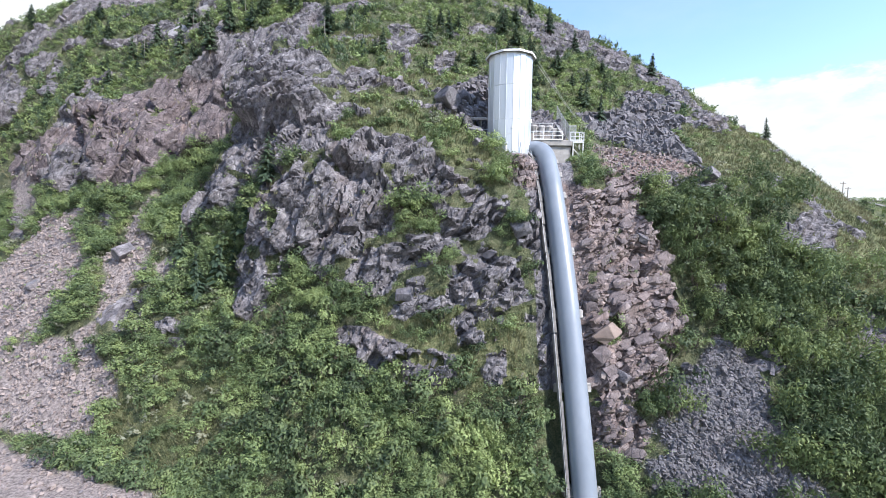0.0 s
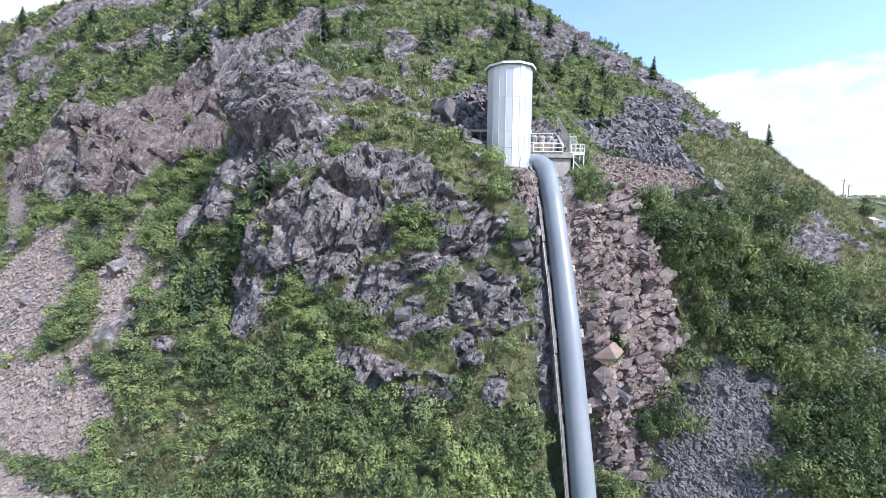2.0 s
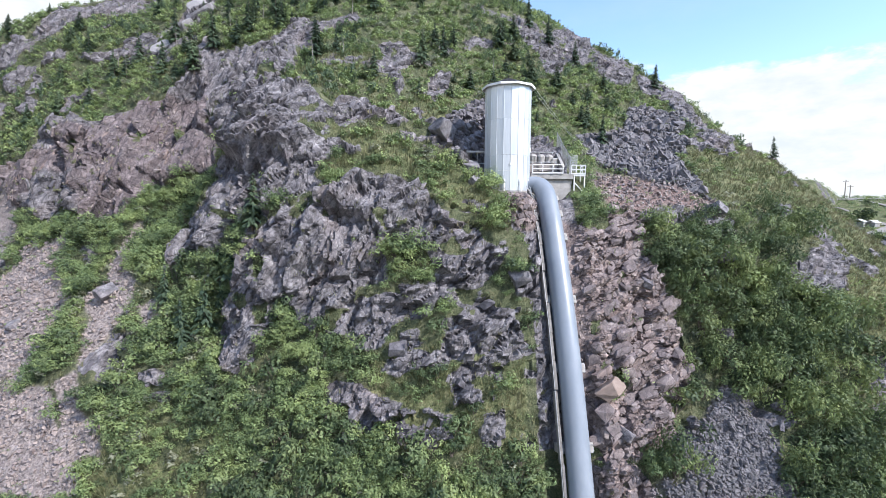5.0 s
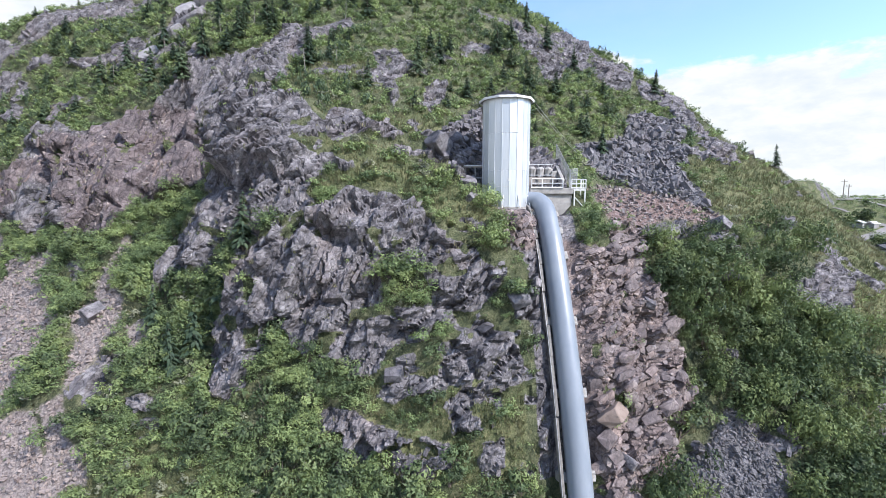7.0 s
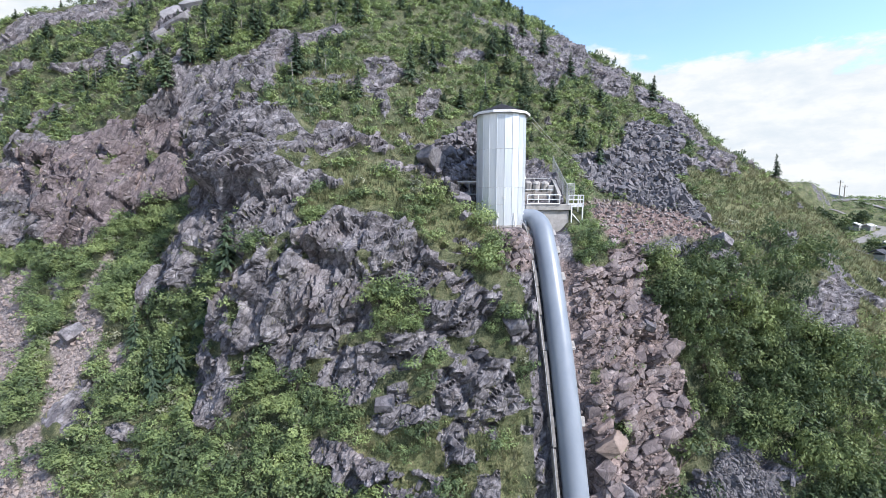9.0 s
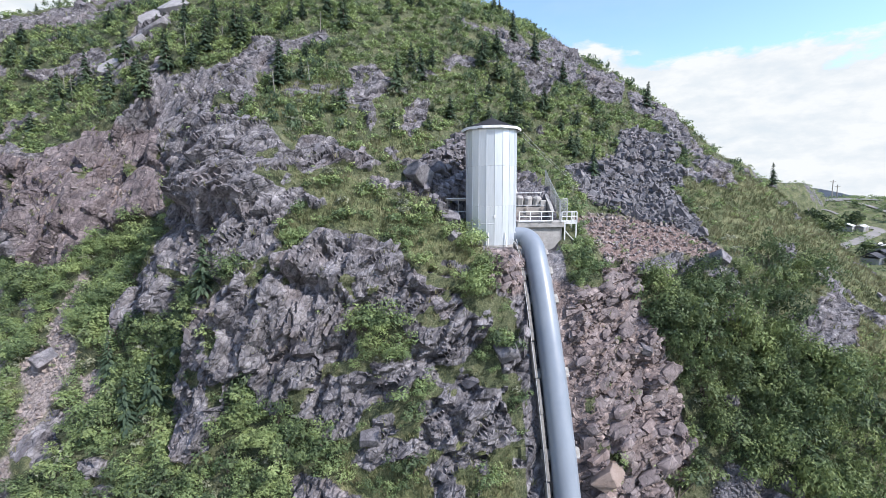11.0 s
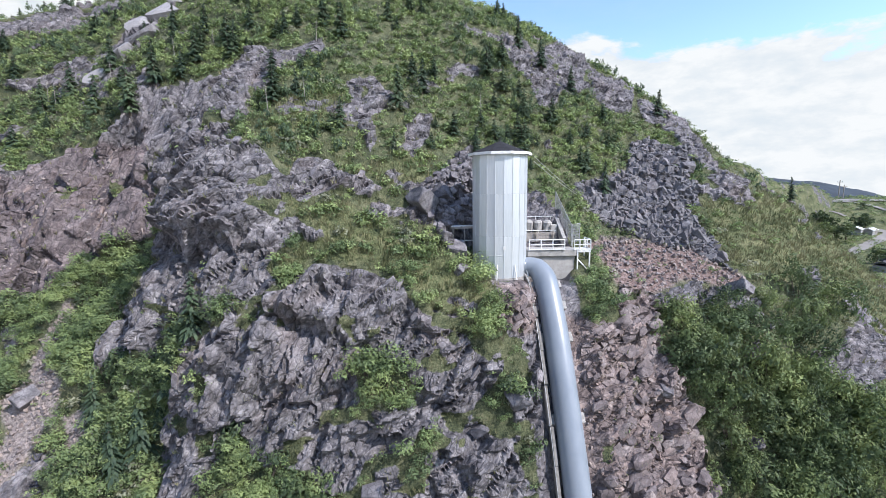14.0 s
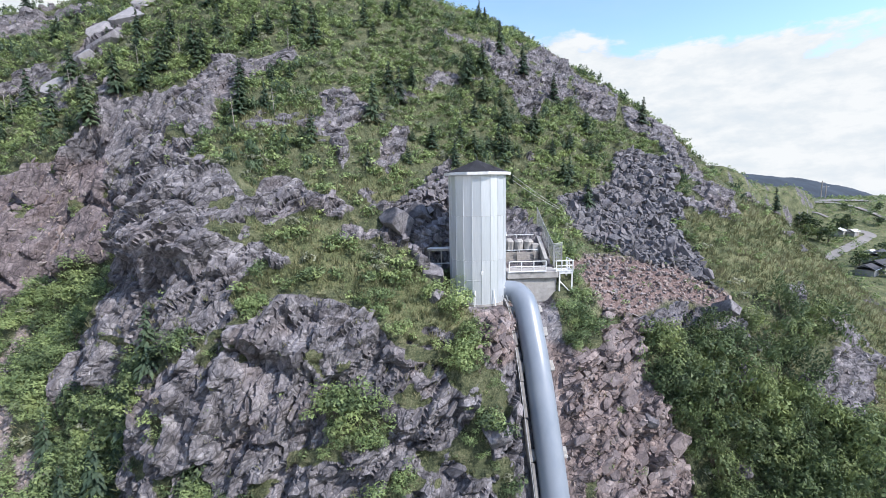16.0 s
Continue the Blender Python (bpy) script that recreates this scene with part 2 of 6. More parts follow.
def plain_build(colour, rough, metal=0.0, vary=0.25, scale=3.0, relief=0.0):
    def build(t, b):
        p = place(t)
        n = noise_node(t, scale, 6, 0.65, p)
        fine = noise_node(t, scale * 9, 3, 0.6, p)
        lo, hi = tuple(c * (1 - vary) for c in colour), tuple(min(1, c * (1 + vary)) for c in colour)
        c = ramp_node(t, n, [(0.3, lo), (0.7, hi)])
        c = mix_node(t, math_node(t, "MULTIPLY", fine, 0.25), c, tuple(c * 0.6 for c in colour))
        linked(t, c, b.inputs["Base Color"])
        b.inputs["Metallic"].default_value = metal
        linked(t, math_node(t, "ADD", rough - 0.1, math_node(t, "MULTIPLY", n, 0.2)), b.inputs["Roughness"])
        if relief:
            bump(t, b, fine, 0.5, relief)
    return build


def sheet_build(t, b):
    p = place(t)
    r = t.nodes.new("ShaderNodeObjectInfo").outputs["Random"]
    streak = noise_node(t, 1.3, 6, 0.65, mapped(t, p, (0, 0, 0), (3.0, 3.0, 0.25)))
    c = ramp_node(t, streak, [(0.25, (0.52, 0.55, 0.58)), (0.5, (0.66, 0.69, 0.71)), (0.75, (0.77, 0.785, 0.795))])
    c = mix_node(t, math_node(t, "MULTIPLY", r, 0.45), c, (0.44, 0.49, 0.53))
    linked(t, c, b.inputs["Base Color"])
    b.inputs["Metallic"].default_value = 0.5
    linked(t, math_node(t, "ADD", 0.3, math_node(t, "MULTIPLY", streak, 0.2)), b.inputs["Roughness"])
    bump(t, b, streak, 0.25, 0.03)


def pipe_build(t, b):
    p = spot(t)
    n = noise_node(t, 0.5, 6, 0.65, mapped(t, p, (0, 0, 0), (1, 1, 0.3)))
    c = ramp_node(t, n, [(0.3, (0.185, 0.215, 0.255)), (0.7, (0.245, 0.275, 0.315))])
    c = mix_node(t, math_node(t, "MULTIPLY", noise_node(t, 6, 4, 0.7, p), 0.22), c, (0.2, 0.23, 0.25))
    linked(t, c, b.inputs["Base Color"])
    b.inputs["Metallic"].default_value = 0.0
    linked(t, math_node(t, "ADD", 0.26, math_node(t, "MULTIPLY", n, 0.18)), b.inputs["Roughness"])
    bump(t, b, n, 0.12, 0.08)


HILL = material("hillside", hill_build)
BOULDER = material("talus_stone", stone_build((0.12, 0.118, 0.127), 0.1))
CHIP = material("scree_stone", stone_build((0.13, 0.127, 0.132), 0.12))
CRAG = material("crag_rock", crag_build)
KERB = material("stained_concrete", plain_build((0.2, 0.19, 0.18), 0.9, 0, 0.4, 2.0, 0.03))
PALE = material("pale_slab_rock", stone_build((0.34, 0.33, 0.335), 0.0))
TANSTONE = material("tan_stone", stone_build((0.28, 0.205, 0.16), 1.0))
REDSTONE = material("pink_stone", stone_build((0.33, 0.275, 0.25), 1.0))
LEAF = material("alder_leaf", leaf_build((0.05, 0.075, 0.042), (0.195, 0.268, 0.117), (0.34, 0.415, 0.17)))
ALDER = material("dark_alder_leaf", leaf_build((0.038, 0.06, 0.034), (0.132, 0.184, 0.078), (0.265, 0.32, 0.122)))
NEEDLE = material("spruce_needle", leaf_build((0.045, 0.075, 0.05), (0.09, 0.135, 0.075), (0.13, 0.18, 0.095)))
GRASS = material("dry_grass", leaf_build((0.095, 0.115, 0.058), (0.175, 0.185, 0.095), (0.29, 0.265, 0.16)))
SCRUB = material("grey_willow_leaf", leaf_build((0.1, 0.12, 0.085), (0.21, 0.23, 0.16), (0.33, 0.335, 0.235)))
BARK = material("bark", plain_build((0.13, 0.105, 0.085), 0.9, 0, 0.35, 4, 0.02))
SNAG = material("weathered_wood", plain_build((0.26, 0.245, 0.225), 0.85, 0, 0.25, 4, 0.01))
SHEET = material("galvanised_sheet", sheet_build)
PIPE = material("painted_steel_pipe", pipe_build)
CONCRETE = material("old_concrete", plain_build((0.36, 0.345, 0.325), 0.9, 0, 0.3, 1.4, 0.03))
SHINGLE = material("asphalt_shingle", plain_build((0.06, 0.06, 0.068), 0.9, 0, 0.3, 5, 0.02))
WHITE = material("white_paint", plain_build((0.76, 0.76, 0.75), 0.5, 0, 0.12, 3))
GALV = material("galvanised_rail", plain_build((0.6, 0.61, 0.61), 0.45, 0.3, 0.15, 3))
TIMBER = material("grey_timber", plain_build((0.3, 0.275, 0.25), 0.85, 0, 0.3, 3, 0.01))
MESH = material("fence_wire", plain_build((0.42, 0.43, 0.43), 0.5, 0.4, 0.15, 3))
ROAD = material("pale_gravel_road", plain_build((0.24, 0.225, 0.21), 0.95, 0, 0.2, 0.2, 0.02))
# dark spruce, with the blue of distant haze put into its colour
WOODS = material("hazy_far_spruce_woods", plain_build((0.03, 0.043, 0.058), 0.95, 0, 0.35, 0.02))
SIDING = material("house_siding", plain_build((0.3, 0.3, 0.3), 0.7, 0, 0.15, 1))


# ---- mesh helpers ----
def part(name, bm, mat, parent=None, label="", flat=True):
    me = bpy.data.meshes.new(name)
    bm.to_mesh(me)
    bm.free()
    me.materials.append(mat)
    if not flat:
        me.polygons.foreach_set("use_smooth", [True] * len(me.polygons))
    ob = new(name, me)
    if parent is not None:
        ob.parent = parent
    return tagged(ob, label)


def thing(name, label, category, group="", kind="", at=(0, 0, 0), turn=0):
    ob = new(name)
    ob.matrix_world = pose(*at, 0, 0, turn)
    return tagged(ob, label, category, group, kind)


def box_into(bm, size, m, bevel=0.0):
    g = bmesh.ops.create_cube(bm, size=1, matrix=m @ Matrix.Diagonal((*size, 1)))
    if bevel:
        edges = list({e for v in g["verts"] for e in v.link_edges})
        bmesh.ops.bevel(bm, geom=edges, offset=bevel, segments=1, affect="EDGES")


def box(size, m, bevel=0.0):
    bm = bmesh.new()
    box_into(bm, size, m, bevel)
    return bm


def bar_into(bm, a, b, r, sides=8, r2=None):
    a, b = Vector(a), Vector(b)
    d = b - a
    m = Matrix.Translation((a + b) / 2) @ d.to_track_quat("Z", "Y").to_matrix().to_4x4()
    bmesh.ops.create_cone(bm, cap_ends=True, segments=sides, radius1=r, radius2=r if r2 is None else r2, depth=d.length, matrix=m)


def bar(a, b, r, sides=8, r2=None):
    bm = bmesh.new()
    bar_into(bm, a, b, r, sides, r2)
    return bm


def tube(points, r, sides=32, close=True):
    """A pipe swept along points, of radius r or of one radius for each point; its turn carried smoothly."""
    bm = bmesh.new()
    pts = [Vector(p) for p in points]
    rings, side = [], Vector((1, 0, 0))
    for k, p in enumerate(pts):
        d = (pts[min(k + 1, len(pts) - 1)] - pts[max(k - 1, 0)]).normalized()
        side = (side - d * side.dot(d)).normalized()
        up = d.cross(side)
        w = r[k] if isinstance(r, list) else r
        rings.append([bm.verts.new(p + side * math.cos(a) * w + up * math.sin(a) * w) for a in (2 * math.pi * i / sides for i in range(sides))])
    for a, b in zip(rings, rings[1:]):
        for i in range(sides):
            bm.faces.new((a[i], a[(i + 1) % sides], b[(i + 1) % sides], b[i]))
    if close:
        bm.faces.new(rings[0][::-1])
        bm.faces.new(rings[-1])
    return bm


def numpy_mesh(name, verts, faces, mat, smooth=False):
    """A mesh straight from arrays; faces all have the same number of corners."""
    me = bpy.data.meshes.new(name)
    n = faces.shape[1]
    me.vertices.add(len(verts))
    me.vertices.foreach_set("co", np.ascontiguousarray(verts, dtype=np.float32).ravel())
    me.loops.add(faces.size)
    me.loops.foreach_set("vertex_index", np.ascontiguousarray(faces, dtype=np.int32).ravel())
    me.polygons.add(len(faces))
    me.polygons.foreach_set("loop_start", np.arange(0, faces.size, n, dtype=np.int32))
    me.update(calc_edges=True)
    me.polygons.foreach_set("use_smooth", np.full(len(faces), smooth))
    me.materials.append(mat)
    return me


def point_value(me, name, values):
    a = me.attributes.new(name, "FLOAT", "POINT")
    a.data.foreach_set("value", np.ascontiguousarray(values, dtype=np.float32))


# ---- noise on arrays ----
def hashed(i, j, k, seed):
    h = (i * 374761393 + j * 668265263 + k * 1274126177 + seed * 974634777) & 0xFFFFFFFF
    h = ((h ^ (h >> 13)) * 1274126177) & 0xFFFFFFFF
    h = ((h ^ (h >> 16)) * 2246822519) & 0xFFFFFFFF
    return ((h ^ (h >> 15)) & 0xFFFFFF) / 16777216.0


def value_noise(p, seed):
    i = np.floor(p).astype(np.int64)
    f = p - i
    f = f * f * (3 - 2 * f)
    out = 0
    for a in (0, 1):
        for b in (0, 1):
            for c in (0, 1):
                w = (f[:, 0] if a else 1 - f[:, 0]) * (f[:, 1] if b else 1 - f[:, 1]) * (f[:, 2] if c else 1 - f[:, 2])
                out = out + w * hashed(i[:, 0] + a, i[:, 1] + b, i[:, 2] + c, seed)
    return out


def fbm(p, seed, octaves=4):
    out, amp, tot = 0, 1.0, 0.0
    for o in range(octaves):
        out, tot = out + amp * value_noise(p * 2 ** o, seed + o), tot + amp
        amp *= 0.55
    return out / tot


def blocks(p, seed, tilt=1.0, level=1.0):
    """Angular jointed rock: every cell has its own level and slope. Returns the relief and the distance from the nearest joint."""
    base = np.floor(p).astype(np.int64)
    near, second = np.full(len(p), 9.0), np.full(len(p), 9.0)
    value, other = np.zeros(len(p)), np.zeros(len(p))
    for a in (-1, 0, 1):
        for b in (-1, 0, 1):
            for c in (-1, 0, 1):
                i, j, k = base[:, 0] + a, base[:, 1] + b, base[:, 2] + c
                q = np.stack([i + hashed(i, j, k, seed), j + hashed(i, j, k, seed + 1), k + hashed(i, j, k, seed + 2)], 1)
                d = p - q
                r = np.einsum("ij,ij->i", d, d)
                face = level * (hashed(i, j, k, seed + 3) - 0.5) + tilt * ((hashed(i, j, k, seed + 4) - 0.5) * d[:, 0] + (hashed(i, j, k, seed + 5) - 0.5) * d[:, 1] + (hashed(i, j, k, seed + 6) - 0.62) * d[:, 2])
                first = r < near
                other = np.where(first, value, np.where(r < second, face, other))
                second = np.where(first, near, np.minimum(second, r))
                value = np.where(first, face, value)
                near = np.where(first, r, near)
    gap = np.sqrt(second) - np.sqrt(near)
    return value + (other - value) * 0.5 * (1 - step(gap, 0, 0.14)), gap


# ---- the hillside ----
HEIGHTS = np.array([0, 11, 18, 25, 31, 37, 43, 49, 56, 65, 76, 92.0])
profiles = {}


def profile(x, *depths):
    """A cut through the hill at x: how far back it lies at each of the heights."""
    profiles[x] = depths


profile(-105, 82.0, 93.0, 100.0, 105.5, 109.5, 112.0, 113.5, 114.5, 116.0, 118.0, 121.0, 130.0)
profile(-85, 72.6, 83.9, 90.7, 96.5, 100.3, 102.8, 104.6, 106.2, 108.8, 112.5, 117.0, 128.0)
profile(-66, 64.5, 74.1, 80.4, 86.6, 91.4, 92.9, 94.1, 96.5, 102.6, 109.1, 116.7, 133.1)
profile(-54, 60.1, 68.5, 73.8, 79.7, 83.4, 86.6, 89.1, 92.3, 97.1, 103.6, 110.6, 124.8)
profile(-45, 57.4, 65.5, 69.2, 75.3, 79.9, 84.0, 87.5, 90.2, 92.2, 98.0, 107.5, 120.7)
profile(-37, 55.4, 62.9, 67.3, 72.8, 77.0, 81.4, 85.4, 88.0, 90.4, 96.0, 105.4, 118.6)
profile(-30, 54.0, 61.2, 65.2, 70.5, 73.6, 76.4, 80.6, 84.0, 88.2, 94.5, 104.1, 117.7)
profile(-26.5, 53.6, 60.8, 64.2, 68.6, 70.8, 72.4, 73.8, 77.5, 84.2, 93.4, 103.6, 117.6)
profile(-23, 53.2, 60.4, 63.3, 66.7, 68.3, 70.6, 72.2, 74.4, 81.7, 92.3, 103.2, 117.5)
profile(-15, 52.9, 58.6, 61.8, 65.1, 65.3, 65.8, 69.6, 73.2, 79.9, 90.5, 102.7, 117.9)
profile(-7, 52.9, 57.6, 60.2, 62.8, 64.4, 65.1, 68.5, 74.3, 82.3, 91.3, 103.2, 118.9)
profile(1, 52.9, 56.5, 58.9, 61.0, 62.9, 64.4, 70.6, 76.5, 84.4, 95.0, 104.7, 120.6)
profile(9, 52.4, 56.6, 58.4, 61.1, 63.9, 65.8, 71.6, 80.3, 88.9, 98.6, 106.2, 123.8)
profile(17, 51.1, 57.5, 59.2, 61.5, 64.7, 68.6, 76.5, 85.4, 92.1, 99.4, 110.0, 128.6)
profile(25, 48.8, 56.9, 61.8, 65.1, 66.9, 71.6, 82.2, 89.8, 94.6, 102.3, 116.9, 134.6)
profile(33, 46.3, 55.5, 62.0, 66.7, 67.3, 72.6, 83.0, 90.5, 99.1, 106.7, 122.1, 140.6)
profile(42, 44.1, 54.7, 61.2, 67.2, 68.9, 73.2, 81.6, 88.9, 101.3, 110.7, 125.8, 146.8)
profile(52, 42.3, 54.2, 61.3, 67.1, 71.0, 78.7, 85.9, 91.8, 102.0, 115.9, 130.9, 153.2)
profile(64, 40.0, 53.2, 61.2, 68.7, 75.8, 84.1, 91.4, 98.0, 107.2, 120.9, 137.1, 160.5)
profile(88, 34.8, 51.6, 62.5, 73.7, 83.3, 92.5, 101.3, 109.8, 119.5, 132.5, 149.3, 174.2)
cols, levels = np.arange(-140, 141, 1.0), np.arange(-10, 131, 1.0)


def along(v, keys, rows):
    i = np.clip(np.searchsorted(keys, v) - 1, 0, len(keys) - 2)
    t = ((v - keys[i]) / (keys[i + 1] - keys[i]))[:, None]
    return rows[i] * (1 - t) + rows[i + 1] * t


def blurred(a, s, axis):
    k = np.exp(-0.5 * (np.arange(-3 * s, 3 * s + 1) / s) ** 2)
    pad = [(0, 0), (0, 0)]
    pad[axis] = (3 * s, 3 * s)
    return np.apply_along_axis(lambda r: np.convolve(r, k / k.sum(), "valid"), axis, np.pad(a, pad, mode="reflect", reflect_type="odd"))


keys = np.array(sorted(profiles), dtype=float)
depth = along(levels, HEIGHTS, along(cols, keys, np.array([profiles[k] for k in sorted(profiles)])).T).T
depth = blurred(blurred(depth, 2, 0), 1, 1)
depth = np.maximum.accumulate(depth + np.arange(len(levels)) * 1e-4, axis=1)
back_y = np.arange(30, 300, 0.5)
lofted = np.array([np.interp(back_y, depth[i], levels) for i in range(len(cols))])


def smin(a, b, k):
    h = np.clip(0.5 + 0.5 * (b - a) / k, 0, 1)
    return b * (1 - h) + a * h - k * h * (1 - h)


def step(v, a, b):
    t = np.clip((v - a) / (b - a), 0, 1)
    return t * t * (3 - 2 * t)


def height(x, y):
    """The smooth lie of the land."""
    x, y = np.asarray(x, float), np.asarray(y, float)
    i, j = np.clip(x - cols[0], 0, len(cols) - 1.001), np.clip((y - back_y[0]) / 0.5, 0, len(back_y) - 1.001)
    a, b = i.astype(int), j.astype(int)
    s, t = i - a, j - b
    h = (lofted[a, b] * (1 - s) + lofted[a + 1, b] * s) * (1 - t) + (lofted[a, b + 1] * (1 - s) + lofted[a + 1, b + 1] * s) * t
    cap = smin(72 - 1.0 * (x - 40) - 0.041 * np.clip(x - 46, 0, 40) ** 2 + 0.05 * (y - 107), 84.5 - 0.15 * (x - 12) + 0.03 * (y - 120), 10)
    cap = smin(cap, 79 + 0.45 * (x + 91) + 0.03 * (y - 118), 4)
    h = smin(h, cap, 4) - 2.2 * np.exp(-((x - 54.5) / 3.2) ** 2) * step(y, 87, 94)
    away = np.hypot(x - 60, y - 60)
    far = 2 + (24 * step(y, 60, 130) + 15 * step(y, 140, 215) - 14 * step(y, 228, 300)) * step(x, 40, 85) - 52 * step(away, 500, 900) - 120 * step(away, 900, 2300) + 1.6 * np.sin(x * 0.06) * np.cos(y * 0.05) * step(away, 90, 160)
    yard = -3 + 8.3 * step(-x, 17, 25) - 250 * step(away, 300, 1500)
    h = -smin(-h, -np.maximum(far, yard), 1.5)
    # a levelled pad under the tank and its walkway
    pad = step(np.hypot(np.maximum(np.abs(x - 12.3) - 2.6, 0), y - 72.2), 5.2, 2.6)
    return h * (1 - pad) + 39.15 * pad


# ---- what covers the slope ----
patches, regions = [], []


def patch(kind, x, z, rx, rz, turn):
    """An oval of bare rock, scree, gravel or grass on the slope, laid out square to the valley."""
    patches.append((kind, x, z, rx, rz, radians(turn)))


patch("rock", -94.3, 55.7, 6.8, 9.1, 0)
patch("pink", 20.0, 10.0, 3.5, 2.7, 0)
patch("gravel", -61.9, 20.6, 9.0, 10.5, -15)
patch("gravel", -56.6, 16.2, 4.4, 9.9, -15)
patch("gravel", -54.7, 19.8, 4.9, 3.8, 0)
patch("gravel", -50.8, 10.2, 3.2, 8.0, 0)
patch("gravel", -78.6, 34.6, 3.6, 6.3, 30)
patch("scree", 29.4, 12.6, 3.9, 2.9, 0)
patch("scree", 27.2, 8.7, 5.8, 3.4, 0)
patch("scree", 32.8, 11.5, 2.5, 3.8, -20)
patch("scree", 28.7, 6.6, 7.1, 2.0, 0)
patch("scree", 24.3, 7.3, 3.5, 2.5, 0)
patch("grass", 53.7, 29.4, 5.0, 7.5, -30)
patch("grass", -25.6, 8.6, 8.9, 2.4, 0)
patch("grass", -31.6, 11.7, 4.3, 3.3, 0)
patch("grass", 19.1, 12.8, 2.9, 2.0, 0)
patch("rock", -92, 68, 6, 3.5, 40)
patch("rock", -80, 78, 7, 3, 40)
patch("rock", -67, 82, 8, 3, 25)
patch("rock", -86, 63.5, 4.5, 2.5, 35)
patch("rock", -79.4, 67.3, 2.6, 1.4, 30)
patch("rock", -81, 60.8, 3.0, 1.4, 25)
patch("grass", -33, 9.5, 6, 4, -20)
patch("grass", -28, 15, 3, 3, 0)
patch("grass", 58, 36, 12, 10, -30)
patch("grass", 56, 26, 8, 8, 0)


def region(kind, *xz):
    """An outlined stretch of rock, scree, gravel, grass or bushes, as it faces the valley."""
    regions.append((kind, np.array(xz, dtype=float).reshape(-1, 2)))


region("rock", -25.2, 46.1,  -22.4, 51.0,  -20.1, 52.9,  -16.4, 53.1,  -14.8, 52.2,  -11.7, 49.1,  -10.2, 45.4,  -7.2, 43.8,  -8.2, 43.2,  -11.2, 43.0,  -12.5, 40.9,  -10.5, 39.5,  -13.7, 38.4,  -15.4, 38.0,  -17.0, 35.7,  -20.0, 37.2,  -23.3, 36.3,  -27.8, 37.5,  -32.3, 41.5,  -26.0, 44.1)
region("rock", -27.5, 37.9,  -25.8, 36.9,  -23.5, 35.6,  -24.2, 33.0,  -25.9, 31.0,  -29.1, 31.6,  -30.9, 28.7,  -33.6, 28.6,  -32.8, 33.0,  -31.4, 35.8)
region("rock", -17.0, 35.7,  -15.5, 38.2,  -13.1, 38.6,  -9.6, 39.2,  -8.9, 41.2,  -5.9, 41.5,  -2.2, 40.6,  0.6, 39.2,  1.5, 37.9,  3.8, 36.2,  6.3, 35.3,  6.5, 33.9,  7.8, 33.0,  9.0, 34.2,  9.3, 33.0,  8.3, 31.2,  6.5, 29.2,  3.7, 27.8,  0.5, 28.0,  -1.8, 28.0,  -2.4, 29.7,  -4.1, 29.6,  -7.0, 28.7,  -7.7, 27.1,  -10.0, 26.4,  -11.6, 24.2,  -13.2, 25.0,  -14.0, 27.1,  -15.6, 26.7,  -16.2, 23.9,  -18.1, 21.3,  -18.0, 20.6,  -19.9, 19.1,  -21.7, 19.6,  -24.6, 22.5,  -24.4, 25.5,  -20.8, 29.5,  -19.3, 32.6,  -17.8, 34.6)
region("rock", -6.3, 27.5,  -2.4, 28.3,  1.5, 27.8,  1.0, 26.4,  -3.0, 25.3,  -3.9, 22.8,  -5.2, 22.4,  -7.6, 22.5,  -7.3, 23.7,  -5.1, 24.9)
region("rock", 3.7, 27.8,  6.6, 27.5,  8.3, 26.5,  9.8, 25.8,  10.6, 24.3,  8.7, 24.1,  6.5, 24.9,  5.3, 26.2)
region("rock", -4.1, 20.7,  -3.5, 21.9,  -0.7, 22.8,  2.7, 22.8,  2.7, 21.8,  -0.6, 21.1,  -2.3, 20.3)
region("rock", -9.8, 18.9,  -8.8, 19.5,  -6.0, 19.4,  -4.9, 18.6,  -1.6, 18.0,  -2.1, 16.5,  -3.9, 15.3,  -6.5, 15.8,  -7.3, 17.5,  -9.7, 17.0)
region("rock", -1.7, 17.6,  -0.1, 17.5,  0.6, 15.3,  2.2, 15.0,  1.8, 13.9,  -0.6, 14.2)
region("rock", 5.6, 16.1,  6.7, 17.0,  8.0, 15.7,  7.8, 14.5,  6.2, 14.5)
region("rock", 9.0, 39.3,  15.2, 39.7,  13.7, 35.9,  13.7, 32.5,  13.1, 27.1,  11.2, 28.2,  9.6, 27.9,  9.7, 31.3,  10.4, 31.8,  11.9, 32.8,  9.9, 34.6,  9.0, 36.3,  10.0, 36.8)
region("rock", 0.3, 46.2,  1.4, 48.5,  3.5, 49.7,  6.9, 52.7,  9.0, 54.8,  7.9, 42.6,  7.0, 41.7,  4.0, 42.8,  3.4, 44.6,  0.8, 44.7)
region("rock", -0.6, 53.0,  0.1, 55.8,  2.1, 58.3,  3.6, 58.0,  3.4, 55.0,  1.4, 52.3)
region("rock", -7.7, 62.7,  -4.8, 63.7,  -1.2, 60.5,  -2.7, 58.6,  -4.1, 57.3,  -3.0, 54.0,  -3.8, 52.2,  -5.5, 55.5,  -6.4, 58.9)
region("rock", -11.9, 49.7,  -11.4, 51.6,  -9.1, 51.8,  -6.9, 50.2,  -4.1, 49.5,  -2.0, 48.4,  -3.3, 47.0,  -5.4, 48.1,  -8.1, 47.8,  -9.8, 46.9,  -13.0, 48.2)
